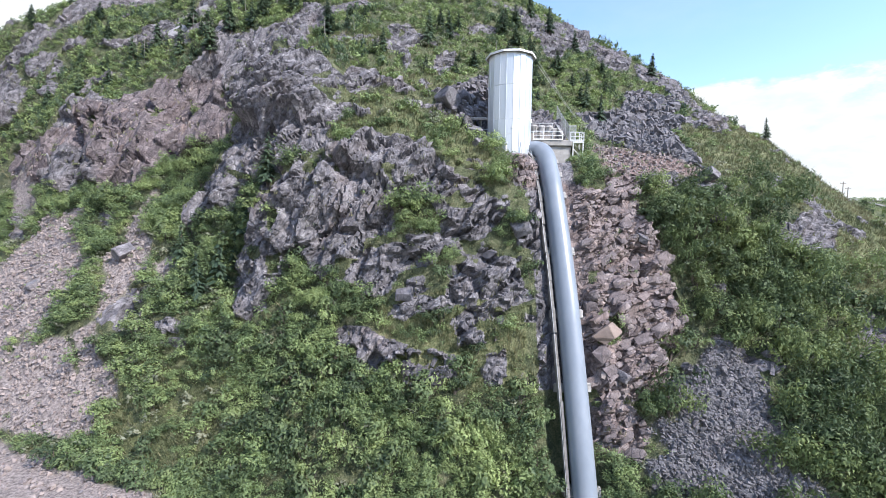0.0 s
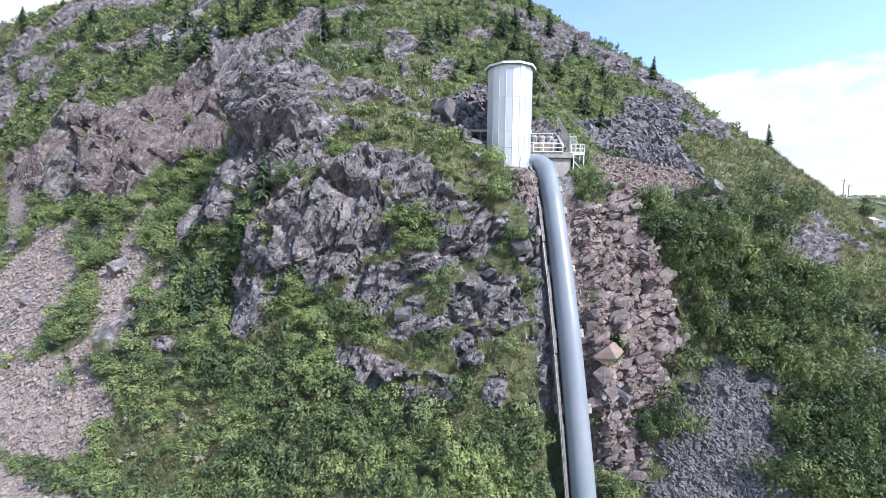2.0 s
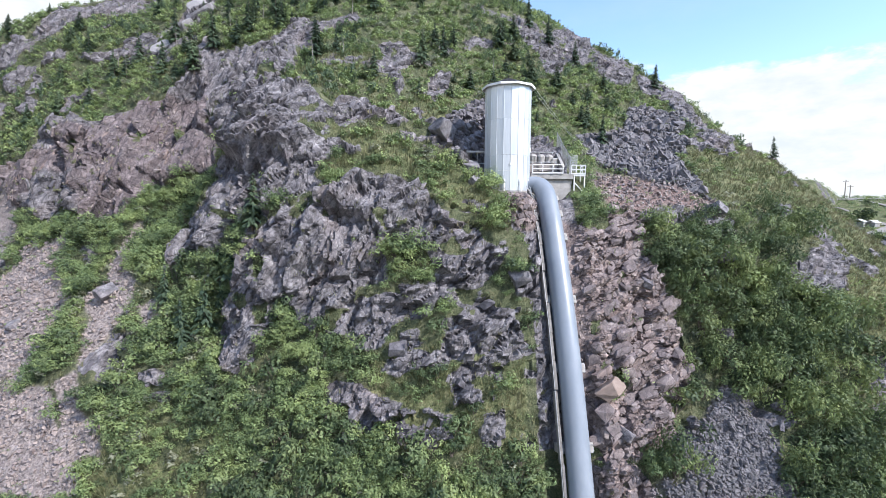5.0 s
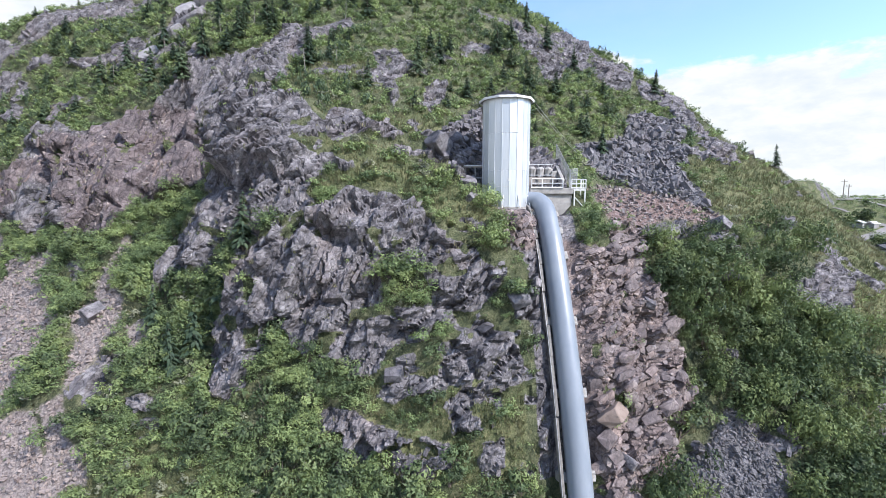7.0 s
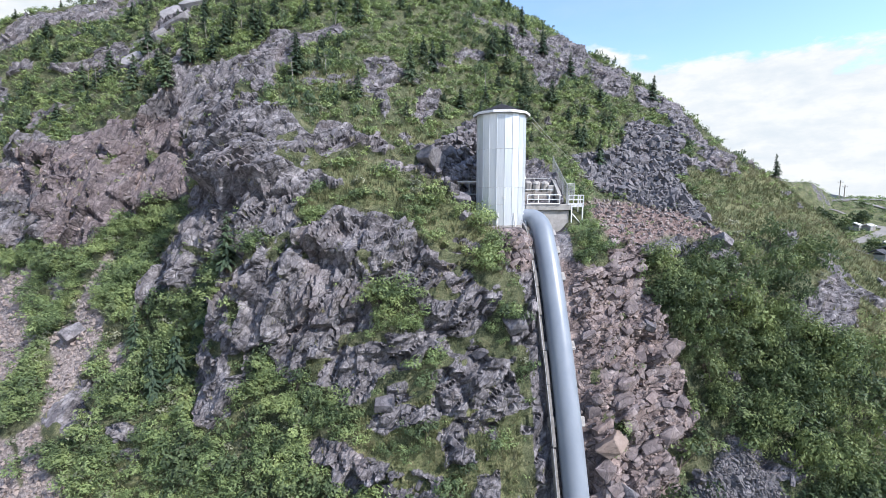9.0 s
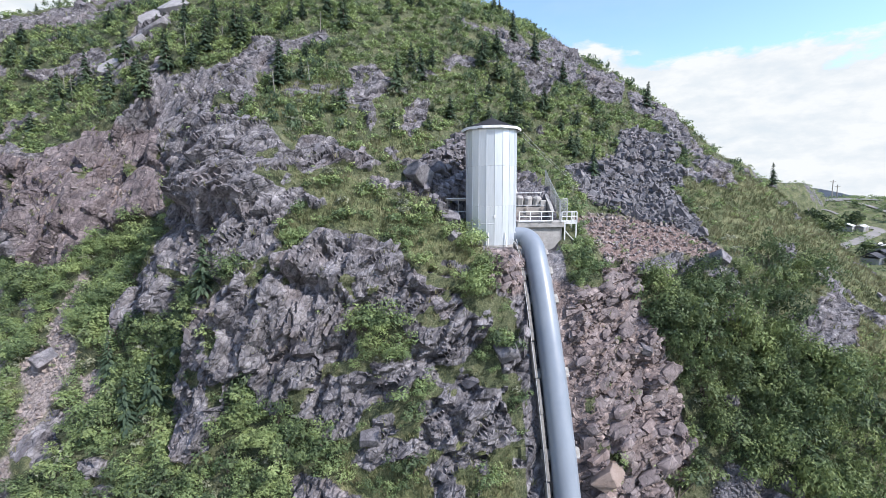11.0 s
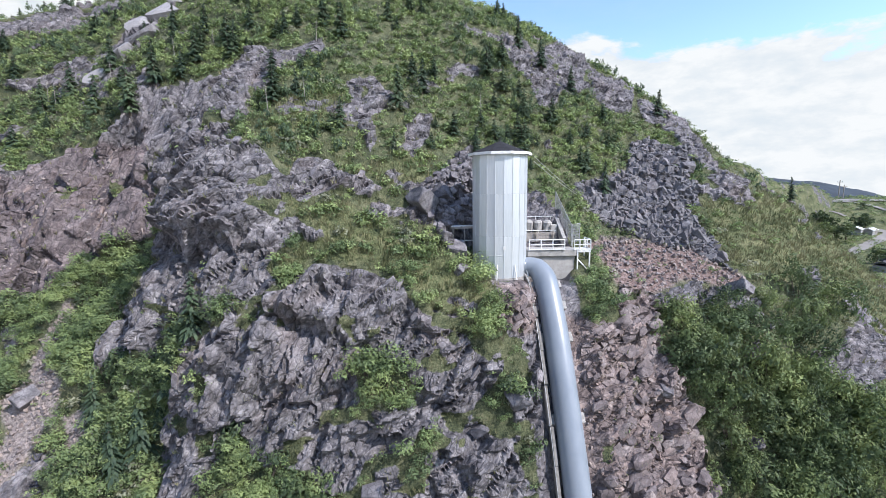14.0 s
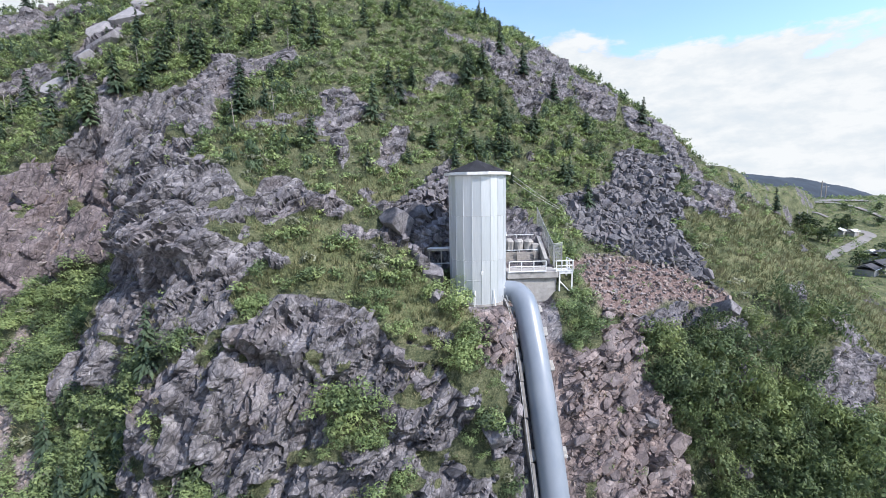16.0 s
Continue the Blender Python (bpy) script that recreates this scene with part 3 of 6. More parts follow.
region("rock", -41.3, 60.7,  -37.7, 62.6,  -33.9, 63.6,  -29.8, 62.3,  -27.5, 64.4,  -24.4, 65.9,  -23.4, 69.9,  -17.0, 68.4,  -12.8, 70.6,  -11.2, 68.2,  -15.6, 66.0,  -20.4, 62.7,  -19.5, 58.3,  -20.6, 56.9,  -20.2, 53.1,  -22.3, 50.9,  -24.0, 46.4,  -25.8, 44.6,  -26.8, 45.3,  -33.3, 50.1,  -33.6, 52.4,  -37.7, 55.1,  -39.9, 57.9)
region("rock", -87.4, 43.8,  -74.8, 46.5,  -72.0, 53.2,  -67.2, 53.6,  -57.7, 50.9,  -50.9, 54.0,  -44.1, 54.8,  -40.0, 58.1,  -33.6, 52.6,  -31.6, 48.3,  -27.8, 44.8,  -36.5, 41.4,  -44.2, 38.1,  -47.1, 35.7,  -48.8, 34.2,  -52.3, 34.0,  -54.2, 36.3,  -63.7, 35.6,  -74.8, 36.5,  -84.7, 35.4)
region("rock", -82.0, 76.2,  -79.1, 80.8,  -76.4, 84.4,  -70.2, 85.6,  -53.4, 83.8,  -47.7, 82.0,  -67.8, 81.6,  -74.1, 79.3,  -78.8, 75.8)
region("rock", -50.6, 70.8,  -49.6, 75.8,  -45.2, 78.1,  -42.1, 76.9,  -41.6, 73.5,  -45.1, 69.9)
region("rock", -73.0, 67.4,  -62.7, 69.4,  -56.6, 72.6,  -53.2, 69.2,  -59.4, 66.2,  -68.6, 66.0)
region("rock", 16.3, 76.5,  20.5, 76.2,  23.7, 73.6,  31.5, 78.9,  35.2, 74.2,  36.3, 73.3,  28.4, 63.6,  25.4, 64.1,  22.7, 60.5,  20.4, 60.6,  19.4, 65.6,  16.0, 70.8)
region("rock", 35.3, 72.6,  38.5, 69.4,  42.7, 66.9,  38.3, 60.9,  34.3, 61.0,  31.3, 63.6)
region("rock", 41.7, 63.7,  46.6, 63.3,  49.5, 59.7,  48.7, 55.4,  48.4, 51.6,  50.4, 48.3,  46.4, 47.1,  45.3, 50.4,  46.2, 54.6,  45.8, 56.1,  43.1, 58.1,  40.4, 59.2)
region("rock", 41.2, 30.7,  43.7, 31.4,  45.7, 31.0,  48.2, 32.7,  52.1, 33.5,  53.6, 32.4,  53.4, 30.6,  50.5, 27.9,  48.0, 26.9,  48.1, 25.0,  46.3, 25.6,  44.5, 26.9,  43.9, 27.4,  43.4, 29.0)
region("rock", 49.6, 34.8,  52.6, 34.0,  55.3, 31.2,  57.5, 29.2,  54.8, 28.8,  51.4, 32.4)
region("rock", 47.6, 37.8,  51.6, 38.0,  49.6, 36.5,  47.3, 36.2)
region("rock", -43.8, 24.0,  -40.2, 23.9,  -36.6, 22.6,  -39.5, 22.2)
region("pink", 16.6, 35.9,  19.5, 34.7,  23.1, 34.9,  25.5, 33.4,  26.6, 29.9,  28.6, 26.1,  29.5, 23.6,  29.7, 20.4,  27.7, 17.4,  23.9, 18.6,  26.3, 16.2,  25.3, 12.8,  16.8, 12.8,  16.7, 21.9,  16.3, 29.1)
region("soil", 21.6, 41.7,  27.6, 41.9,  34.8, 40.9,  38.7, 38.1,  37.5, 36.4,  34.6, 37.5,  31.7, 37.9,  26.0, 36.7,  23.1, 37.8)
region("pink", 9.1, 39.2,  15.0, 39.6,  13.6, 35.9,  11.4, 34.5,  9.0, 36.3)
region("pink", -87.4, 43.8,  -74.8, 46.5,  -66.6, 50.2,  -57.6, 50.4,  -50.9, 54.0,  -44.1, 54.8,  -37.4, 56.0,  -33.6, 52.6,  -31.6, 48.3,  -27.8, 44.8,  -36.5, 41.4,  -44.2, 38.1,  -47.1, 35.7,  -48.8, 34.2,  -52.3, 34.0,  -54.2, 36.3,  -56.3, 42.4,  -66.6, 43.4,  -74.8, 36.5,  -84.7, 35.4)
region("gravel", -43.3, 35.1,  -42.0, 35.7,  -41.2, 31.7,  -40.9, 29.1,  -38.1, 27.4,  -37.5, 25.2,  -38.4, 22.2,  -39.9, 19.6,  -41.1, 18.6,  -42.6, 20.9,  -43.2, 22.9,  -45.9, 24.9,  -43.0, 26.7,  -43.6, 29.6,  -43.4, 32.3)
region("gravel", -63.7, 21.4,  -58.2, 22.9,  -53.0, 25.5,  -48.9, 25.2,  -48.6, 22.3,  -49.1, 19.4,  -50.2, 17.5,  -54.3, 15.9)
region("gravel", -43.8, 16.4,  -41.0, 17.4,  -39.3, 14.6,  -35.9, 13.1,  -34.4, 12.0,  -34.3, 10.7,  -45.6, 9.1,  -48.6, 13.4,  -43.4, 13.7,  -41.0, 12.5)
region("gravel", -36.4, 24.6,  -33.7, 25.4,  -31.5, 24.4,  -31.6, 22.8,  -34.5, 22.5)
region("scree", 32.7, 19.0,  33.9, 18.0,  33.7, 16.8,  35.6, 14.7,  35.3, 13.3,  24.9, 12.6,  29.5, 16.3,  31.6, 18.2)
region("talus", 22.6, 48.2,  28.0, 49.6,  32.7, 51.1,  35.7, 55.1,  39.4, 55.8,  41.7, 54.6,  45.5, 54.0,  40.8, 49.6,  41.4, 48.4,  39.6, 45.7,  37.7, 44.7,  38.2, 41.9,  37.6, 38.3,  35.6, 39.9,  30.9, 41.0,  26.6, 42.9,  23.4, 44.5)
region("grass", -11.5, 47.4,  -9.1, 46.9,  -5.9, 47.3,  -2.4, 46.0,  -1.2, 44.7,  0.2, 43.4,  4.0, 42.1,  7.7, 40.4,  9.4, 38.4,  9.8, 36.8,  8.4, 34.5,  6.8, 35.0,  5.5, 36.9,  2.7, 38.0,  0.4, 39.3,  -2.8, 41.3,  -8.3, 41.6,  -11.7, 39.9,  -12.5, 41.8,  -11.2, 43.0,  -7.2, 44.0,  -10.2, 45.8)
region("grass", -7.2, 51.7,  -3.0, 51.1,  1.3, 53.5,  3.8, 52.8,  2.8, 49.1,  -1.5, 49.1,  -4.3, 50.2)
region("grass", 40.3, 46.6,  46.6, 47.3,  57.6, 43.1,  60.7, 37.4,  128.6, 26.1,  53.2, 25.7,  50.7, 27.9,  54.4, 31.1,  52.0, 34.5,  48.4, 37.0,  42.3, 37.8,  39.6, 38.3,  37.5, 39.3,  38.4, 42.3)
region("grass", -18.6, 56.6,  -11.7, 61.0,  -7.5, 60.0,  -7.1, 57.0,  -13.5, 55.1,  -15.3, 53.1)
region("grass", -4.9, 19.5,  -1.7, 20.2,  1.5, 20.6,  2.6, 18.7,  -0.6, 18.1,  -3.9, 17.9)
region("bush", -4.2, 32.6,  -1.9, 34.0,  0.7, 33.1,  1.6, 30.4,  0.5, 29.3,  -1.9, 29.6,  -3.5, 29.5)
region("bush", -25.8, 36.9,  -21.6, 35.9,  -19.4, 34.4,  -20.4, 31.4,  -24.4, 27.8,  -25.7, 28.1,  -25.5, 31.7,  -23.9, 33.7)
region("bush", -18.5, 26.5,  -16.6, 26.9,  -16.6, 24.4,  -18.2, 23.9)
region("bush", -18.1, 31.8,  -16.5, 31.7,  -17.2, 29.3,  -18.0, 29.6)
region("bush", 3.8, 28.9,  6.5, 29.0,  9.7, 31.0,  10.1, 29.7,  9.7, 27.9,  7.2, 27.5,  4.5, 27.7)
region("bush", -16.4, 38.5,  -15.1, 37.7,  -15.5, 36.3,  -17.0, 36.0)
region("bush", -36.5, 41.4,  -27.2, 44.4,  -27.4, 38.2,  -32.2, 35.1,  -39.6, 32.3,  -42.2, 36.0)
region("rock", 23.5, 37.6,  27.4, 36.5,  31.9, 37.8,  37.9, 36.3,  36.6, 35.1,  32.8, 35.5,  29.1, 35.4,  26.1, 34.7,  24.2, 35.7)
region("pink", 23.0, 37.6,  26.0, 36.7,  27.1, 35.5,  24.9, 33.4,  22.5, 34.9,  21.8, 35.7)
region("rock", 44.3, 59.7,  48.0, 58.6,  47.1, 52.6,  48.9, 47.9,  48.7, 45.8,  44.2, 47.0,  44.1, 49.5,  45.2, 53.9)
region("gravel", -54.5, 12.0,  -47.8, 15.3,  -44.9, 16.2,  -41.5, 12.7,  -37.4, 10.8,  -35.7, 7.3,  -41.1, 6.3,  -48.4, 6.4)
region("gravel", -42.8, 16.5,  -41.6, 17.2,  -39.2, 14.5,  -38.1, 11.0,  -39.9, 11.9)
region("grass", -37.8, 9.1,  -29.9, 11.4,  -23.7, 10.4,  -18.0, 8.7,  -17.6, 6.7,  -33.7, 5.7)
region("grass", -27.6, 15.1,  -21.0, 16.2,  -18.0, 13.7,  -20.0, 11.1,  -25.2, 11.2)
region("grass", -5.1, 22.2,  1.5, 23.2,  9.1, 24.1,  10.7, 22.6,  10.1, 13.9,  2.6, 13.7,  -1.6, 13.7,  -4.7, 15.9)
region("rock", 3.3, 24.8,  6.3, 25.0,  8.6, 23.9,  10.7, 24.7,  10.6, 22.6,  8.0, 22.3,  5.7, 23.0)
region("rock", 2.8, 20.3,  5.1, 20.9,  6.2, 19.4,  5.6, 17.9,  3.3, 17.7)
region("rock", 6.1, 17.4,  8.1, 17.7,  8.4, 15.3,  6.7, 15.0)
region("rock", -2.6, 24.4,  -0.2, 25.2,  0.5, 24.0,  -1.4, 22.8)

furrows, swells = [], []


def furrow(x0, z0, x1, z1, wide, deep):
    """A gully cut into the face from one point to another, as it faces the valley."""
    furrows.append((x0, z0, x1, z1, wide, deep))


def swell(x, z, rx, rz, proud):
    """A buttress that stands out of the face."""
    swells.append((x, z, rx, rz, proud))


furrow(-19.3, 58.8, -25.6, 52.6, 1.6, 3.6)
furrow(-25.6, 52.6, -28.9, 48, 1.8, 4.8)
furrow(-28.9, 48, -30.8, 42.9, 1.9, 5.2)
furrow(-30.8, 42.9, -34.3, 38.5, 2.1, 5.0)
furrow(-34.3, 38.5, -39.9, 34.6, 2.3, 3.8)
furrow(-25.0, 42.8, -19.5, 41.6, 0.8, 1.6)
furrow(-10.0, 36.5, -2.5, 33.6, 0.8, 1.8)
furrow(-22.7, 34.8, -23.9, 28.5, 1.8, 2.6)
furrow(-23.9, 28.5, -24.5, 21, 2.2, 2.6)
furrow(29.4, 21, 26.8, 16, 1.5, 1.6)
furrow(26.8, 16, 20, 9, 1.6, 1.8)
furrow(30.4, 29, 31, 20, 2.0, 1.6)
furrow(-46, 37, -47, 33, 1.0, 1.6)
furrow(-58, 40, -60, 34, 1.4, 2.0)
furrow(2, 30, 7, 27, 1.0, 1.4)
swell(-19.6, 48.4, 8.2, 5.4, 3.2)
swell(-11, 35, 7, 4, 1.4)
swell(-52, 44, 9, 5, 1.6)
swell(-22, 58, 3.5, 2.4, 2.0)
swell(9.6, 34, 2.2, 5, 1.6)
swell(-18.8, 30, 3, 6, 1.6)
swell(-5, 38.5, 7, 2.2, 1.4)
swell(-27, 36, 2.4, 5, 1.6)


def large_forms(p):
    out = np.zeros(len(p))
    wob = (fbm(p * 0.25, 61, 3) - 0.5) * 2.2
    for x0, z0, x1, z1, wide, deep in furrows:
        dx, dz = x1 - x0, z1 - z0
        t = np.clip(((p[:, 0] - x0) * dx + (p[:, 2] - z0) * dz) / (dx * dx + dz * dz), 0, 1)
        d = np.hypot(p[:, 0] + wob - x0 - t * dx, p[:, 2] - z0 - t * dz)
        out = np.minimum(out, -0.6 * deep * np.exp(-(d / wide) ** 2))
    for x, z, rx, rz, proud in swells:
        r = np.hypot((p[:, 0] + wob - x) / rx, (p[:, 2] - z) / rz)
        out = out + 0.5 * proud * step(r, 1.15, 0.75)
    return out


def inward(p, ring):
    """How far the points lie inside an outline; outside it is negative."""
    inside_of, best = np.zeros(len(p), bool), np.full(len(p), 99.0)
    for a, b in zip(ring, np.roll(ring, -1, 0)):
        d = b - a
        t = np.clip(((p - a) @ d) / max(d @ d, 1e-9), 0, 1)
        best = np.minimum(best, np.linalg.norm(p - a - t[:, None] * d, axis=1))
        if a[1] != b[1]:
            inside_of ^= ((a[1] > p[:, 1]) != (b[1] > p[:, 1])) & (p[:, 0] < a[0] + d[0] * (p[:, 1] - a[1]) / d[1])
    return np.where(inside_of, best, -best)


def cover_of(kind, p, rag=0.45):
    """0 to 1: how much of that kind covers the points p, with ragged edges."""
    wob = (fbm(p * 0.22, 11, 4) - 0.5) * 2.6 * rag + (fbm(p * 0.9, 31, 3) - 0.5) * 1.2 * rag
    best = np.full(len(p), -9.0)
    for k, x, z, rx, rz, a in patches:
        if k != kind:
            continue
        dx, dz = p[:, 0] - x, p[:, 2] - z
        u, v = dx * math.cos(a) + dz * math.sin(a), dz * math.cos(a) - dx * math.sin(a)
        best = np.maximum(best, 1 - np.hypot(u / rx, v / rz))
    out = step(best + wob, -0.12, 0.2)
    for k, ring in regions:
        if k == kind:
            near_by = np.all((p[:, (0, 2)] > ring.min(0) - 2.5) & (p[:, (0, 2)] < ring.max(0) + 2.5), axis=1)
            d = inward(p[near_by][:, (0, 2)], ring) + 1.1 * wob[near_by]
            out[near_by] = np.maximum(out[near_by], step(d, -0.3, 0.3))
    return out


# ---- the ground, one sheet from the slope to the horizon ----
fine_x = np.concatenate([np.arange(-76, -48, 0.42), np.arange(-48, 48, 0.25), np.arange(48, 80, 0.42)])
xs = np.concatenate([-140 - np.geomspace(1, 2900, 26)[::-1], np.arange(-140, -100, 1.2), np.arange(-100, -76, 0.6), fine_x, np.arange(80, 110, 0.9), 110 + np.geomspace(1, 2900, 34)])
front, behind = -np.geomspace(2, 2500, 14)[::-1] + 42, 165 + np.geomspace(1, 2900, 40)
run = np.concatenate([np.linspace(0, 0.62, 430, endpoint=False), np.linspace(0.62, 1, 120)])
probe = np.arange(42, 165.01, 0.06)
rows = []
for x in xs:
    z = height(np.full(len(probe), x), probe)
    arc = np.concatenate([[0], np.cumsum(np.hypot(np.diff(probe), np.diff(z)))])
    rows.append(np.interp(run * arc[-1], arc, probe))
gy = np.hstack([np.tile(front, (len(xs), 1)), np.array(rows), np.tile(behind, (len(xs), 1))])
nx, ny = gy.shape
gx = np.repeat(xs[:, None], ny, 1)
flat = np.stack([gx.ravel(), gy.ravel()], 1)
gz = height(flat[:, 0], flat[:, 1])
ground = np.column_stack([flat, gz])
du, dv = np.gradient(ground.reshape(nx, ny, 3), axis=0), np.gradient(ground.reshape(nx, ny, 3), axis=1)
normal = np.cross(du, dv).reshape(-1, 3)
cell = np.linalg.norm(normal, axis=1)
normal /= cell[:, None]
inside = (flat[:, 0] > -142) & (flat[:, 0] < 100) & (flat[:, 1] > 46) & (flat[:, 1] < 165)
near = ground[inside]
masks = {k: np.zeros(len(ground)) for k in ("rock", "pink", "gravel", "scree", "talus", "grass", "bush", "soil")}
for k in masks:
    masks[k][inside] = cover_of(k, near)
yard_edge = 61.5 - 0.373 * (flat[:, 0] + 46.7) + 0.3 * np.sin(flat[:, 0] * 0.9)
yard = step(yard_edge - flat[:, 1], -0.3, 0.4) * step(-flat[:, 0], 15, 19)
masks["gravel"] = np.maximum(masks["gravel"], yard)
masks["gravel"] = np.maximum(masks["gravel"], masks["soil"])
masks["grass"] = np.maximum(masks["grass"], step(flat[:, 0], 80, 95))
bare = np.maximum(masks["rock"], masks["pink"]) * (1 - 0.95 * masks["bush"])
ledge = fbm(near * np.array([0.16, 0.16, 0.24]), 41, 4)
ledge_z = near[:, 2]
bare[inside] = np.maximum(bare[inside], step(ledge + 0.07 * (near[:, 0] > -8) * (near[:, 0] < 12) * (ledge_z > 12) * (ledge_z < 27), 0.63, 0.68) * step(ledge_z, 12, 17) * (1 - 0.25 * step(ledge_z, 46, 52) * (near[:, 0] > -66)))
thin = fbm(near * 0.3, 47, 4)
bare[inside] *= 1 - 0.9 * step(thin, 0.65, 0.7)
bare = bare * (1 - masks["gravel"]) * (1 - masks["scree"])
beside_pipe = step(np.abs(flat[:, 0] - 14.8), 3.6, 2.6) * (gz < 40.5) * (gz > 14)
bare = np.maximum(bare, step(np.abs(flat[:, 0] - 15.3), 4.0, 3.0) * step(flat[:, 1], 74.5, 75.5) * step(-flat[:, 1], -82.0, -80.5))
bare = np.maximum(bare, beside_pipe * (1 - masks["scree"]))
# the hill rolls at large scale, then breaks into jointed blocks where it is bare
push = np.zeros(len(ground))
roll = (fbm(near * 0.055, 3, 3) - 0.5) * 1.0
crag = np.zeros(len(near))
on_rock = bare[inside] > 0.02
at = near[on_rock]
bent = np.stack([fbm(at * 0.3, 71 + 6 * k, 3) for k in range(3)], 1) - 0.5
bent = bent * 1.5 + 0.2 * (np.stack([fbm(at * 1.3, 171 + 6 * k, 2) for k in range(3)], 1) - 0.5)


def jointed(p, turn_y, turn_x, sizes, heights, gaps, seed):
    """Bedrock split by joints at three scales, the blocks long in one direction."""
    q = p @ np.array(Matrix.Rotation(radians(turn_y), 3, "Y") @ Matrix.Rotation(radians(turn_x), 3, "X")).T
    out = 0
    for k in range(3):
        b, j = blocks(q / np.array(sizes[k]), seed + 100 * k, (1.7, 2.3, 2.0)[k], (1.0, 0.6, 0.5)[k])
        out = out + heights[k] * b - gaps[k] * (1 - step(j, 0.0, (0.1, 0.17, 0.28)[k]))
    return out


# steep joints in the lower crags and the cliff; beds that dip the other way higher up and beside the pipe
steep = jointed(at + bent, -24, 12, ((3.4, 5.0, 9.0), (1.3, 2.0, 3.6), (0.65, 0.9, 1.5)), (1.5, 0.82, 0.24), (0.8, 0.33, 0.11), 101)
slant = jointed(at + bent, -60, 8, ((3.4, 5.0, 8.0), (1.2, 1.9, 3.2), (0.6, 0.85, 1.4)), (1.4, 0.8, 0.24), (0.75, 0.32, 0.11), 901)
beds = jointed(at + bent, 28, 14, ((6.4, 4.8, 2.6), (2.5, 2.0, 1.0), (1.1, 0.9, 0.5)), (1.1, 0.62, 0.18), (0.5, 0.26, 0.08), 501)
bedded = np.maximum(step(at[:, 0], 13, 15), step(at[:, 2], 42.5, 46) * step(at[:, 0], -30, -26))
bedded = step(bedded + 0.8 * (fbm(at * 0.2, 91, 3) - 0.5), 0.35, 0.65)
grain = np.zeros(len(ground))
grain[np.flatnonzero(inside)[on_rock]] = bedded
wall_face = jointed(at + 0.6 * bent, -16, 8, ((5.5, 7.0, 15.0), (2.4, 4.0, 8.0), (0.9, 1.4, 3.0)), (2.8, 1.15, 0.16), (1.2, 0.45, 0.07), 1301)
slanted = step(at[:, 0] + 9 * (fbm(at * 0.15, 95, 3) - 0.5), -6, -2)
steep = steep * (1 - slanted) + slant * slanted
is_wall = step(-at[:, 0] + 5 * (fbm(at * 0.15, 97, 3) - 0.5), 30, 33) * step(-at[:, 2], -60, -56)
steep = steep * (1 - is_wall) + wall_face * is_wall
crag[on_rock] = steep * (1 - bedded) + beds * bedded
calm = (1 - 0.25 * step(near[:, 2], 52, 60)) * (1 - 0.4 * step(near[:, 0], 34, 42))
crag = crag * calm
soft = (fbm(near * 0.35, 17, 4) - 0.5) * 1.2
pebbly = (fbm(near * 1.4, 23, 3) - 0.5) * 0.3
rk = bare[inside]
push[inside] = roll + large_forms(near) + rk * (crag + 0.5) + (1 - rk) * (soft * 0.6 + pebbly)
tame = np.clip((flat[:, 1] - 46) / 8, 0, 1) * (1 - masks["gravel"] * (gz < 7))
hill_push = push * tame
# worn flat round the tank and hollowed under the pipe
shelf = step(np.abs(flat[:, 0] - 15.3), 3.6, 2.6) * step(flat[:, 1], 73.0, 74.0) * step(-flat[:, 1], -79.5, -77.2)
pad = step(np.hypot(np.maximum(np.abs(flat[:, 0] - 12.3) - 2.6, 0), flat[:, 1] - 72.2), 6.0, 3.4)
hill_push *= 1 - pad
trench = step(np.abs(flat[:, 0] - 15.2), 3.4, 1.7) * (gz < 40) * (flat[:, 1] > 48)
hill_push = hill_push * (1 - trench) - 0.9 * trench
ground = ground + normal * hill_push[:, None]
ground[:, 2] -= shelf * np.clip(ground[:, 2] - 41.2 - 0.35 * (flat[:, 1] - 74), 0, 6)
idx = np.arange(nx * ny).reshape(nx, ny)
faces = np.stack([idx[:-1, :-1].ravel(), idx[1:, :-1].ravel(), idx[1:, 1:].ravel(), idx[:-1, 1:].ravel()], 1)
me = numpy_mesh("ground", ground, faces, HILL)
point_value(me, "rock", bare)
point_value(me, "bedded", grain)
point_value(me, "pink", masks["pink"] * np.where(flat[:, 0] > 0, 0.85, 0.35) + 0.05)
point_value(me, "grass", masks["grass"])
point_value(me, "soil", masks["soil"])
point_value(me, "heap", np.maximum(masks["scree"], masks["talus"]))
point_value(me, "iron", masks["pink"] * (flat[:, 0] < 0))
point_value(me, "gravel", np.maximum(masks["gravel"], np.maximum(masks["scree"], 0.9 * masks["talus"])))
hillside = tagged(new("ground", me), "steep rocky hillside of grey crags, turf and gravel", "hillside", kind="structure")
net = ground.reshape(nx, ny, 3)


lie = gy.copy()


def on_ground(x, y):
    """The built surface near x, y of the plan."""
    i = min(max(np.searchsorted(xs, x), 1), nx - 1)
    return Vector(net[i, np.argmin(np.abs(lie[i] - y))])


# ---- the surge tank ----
TANK = Vector((10.15, 72.0, 39.35))
TALL, RADIUS, SIDES = 12.2, 2.68, 20


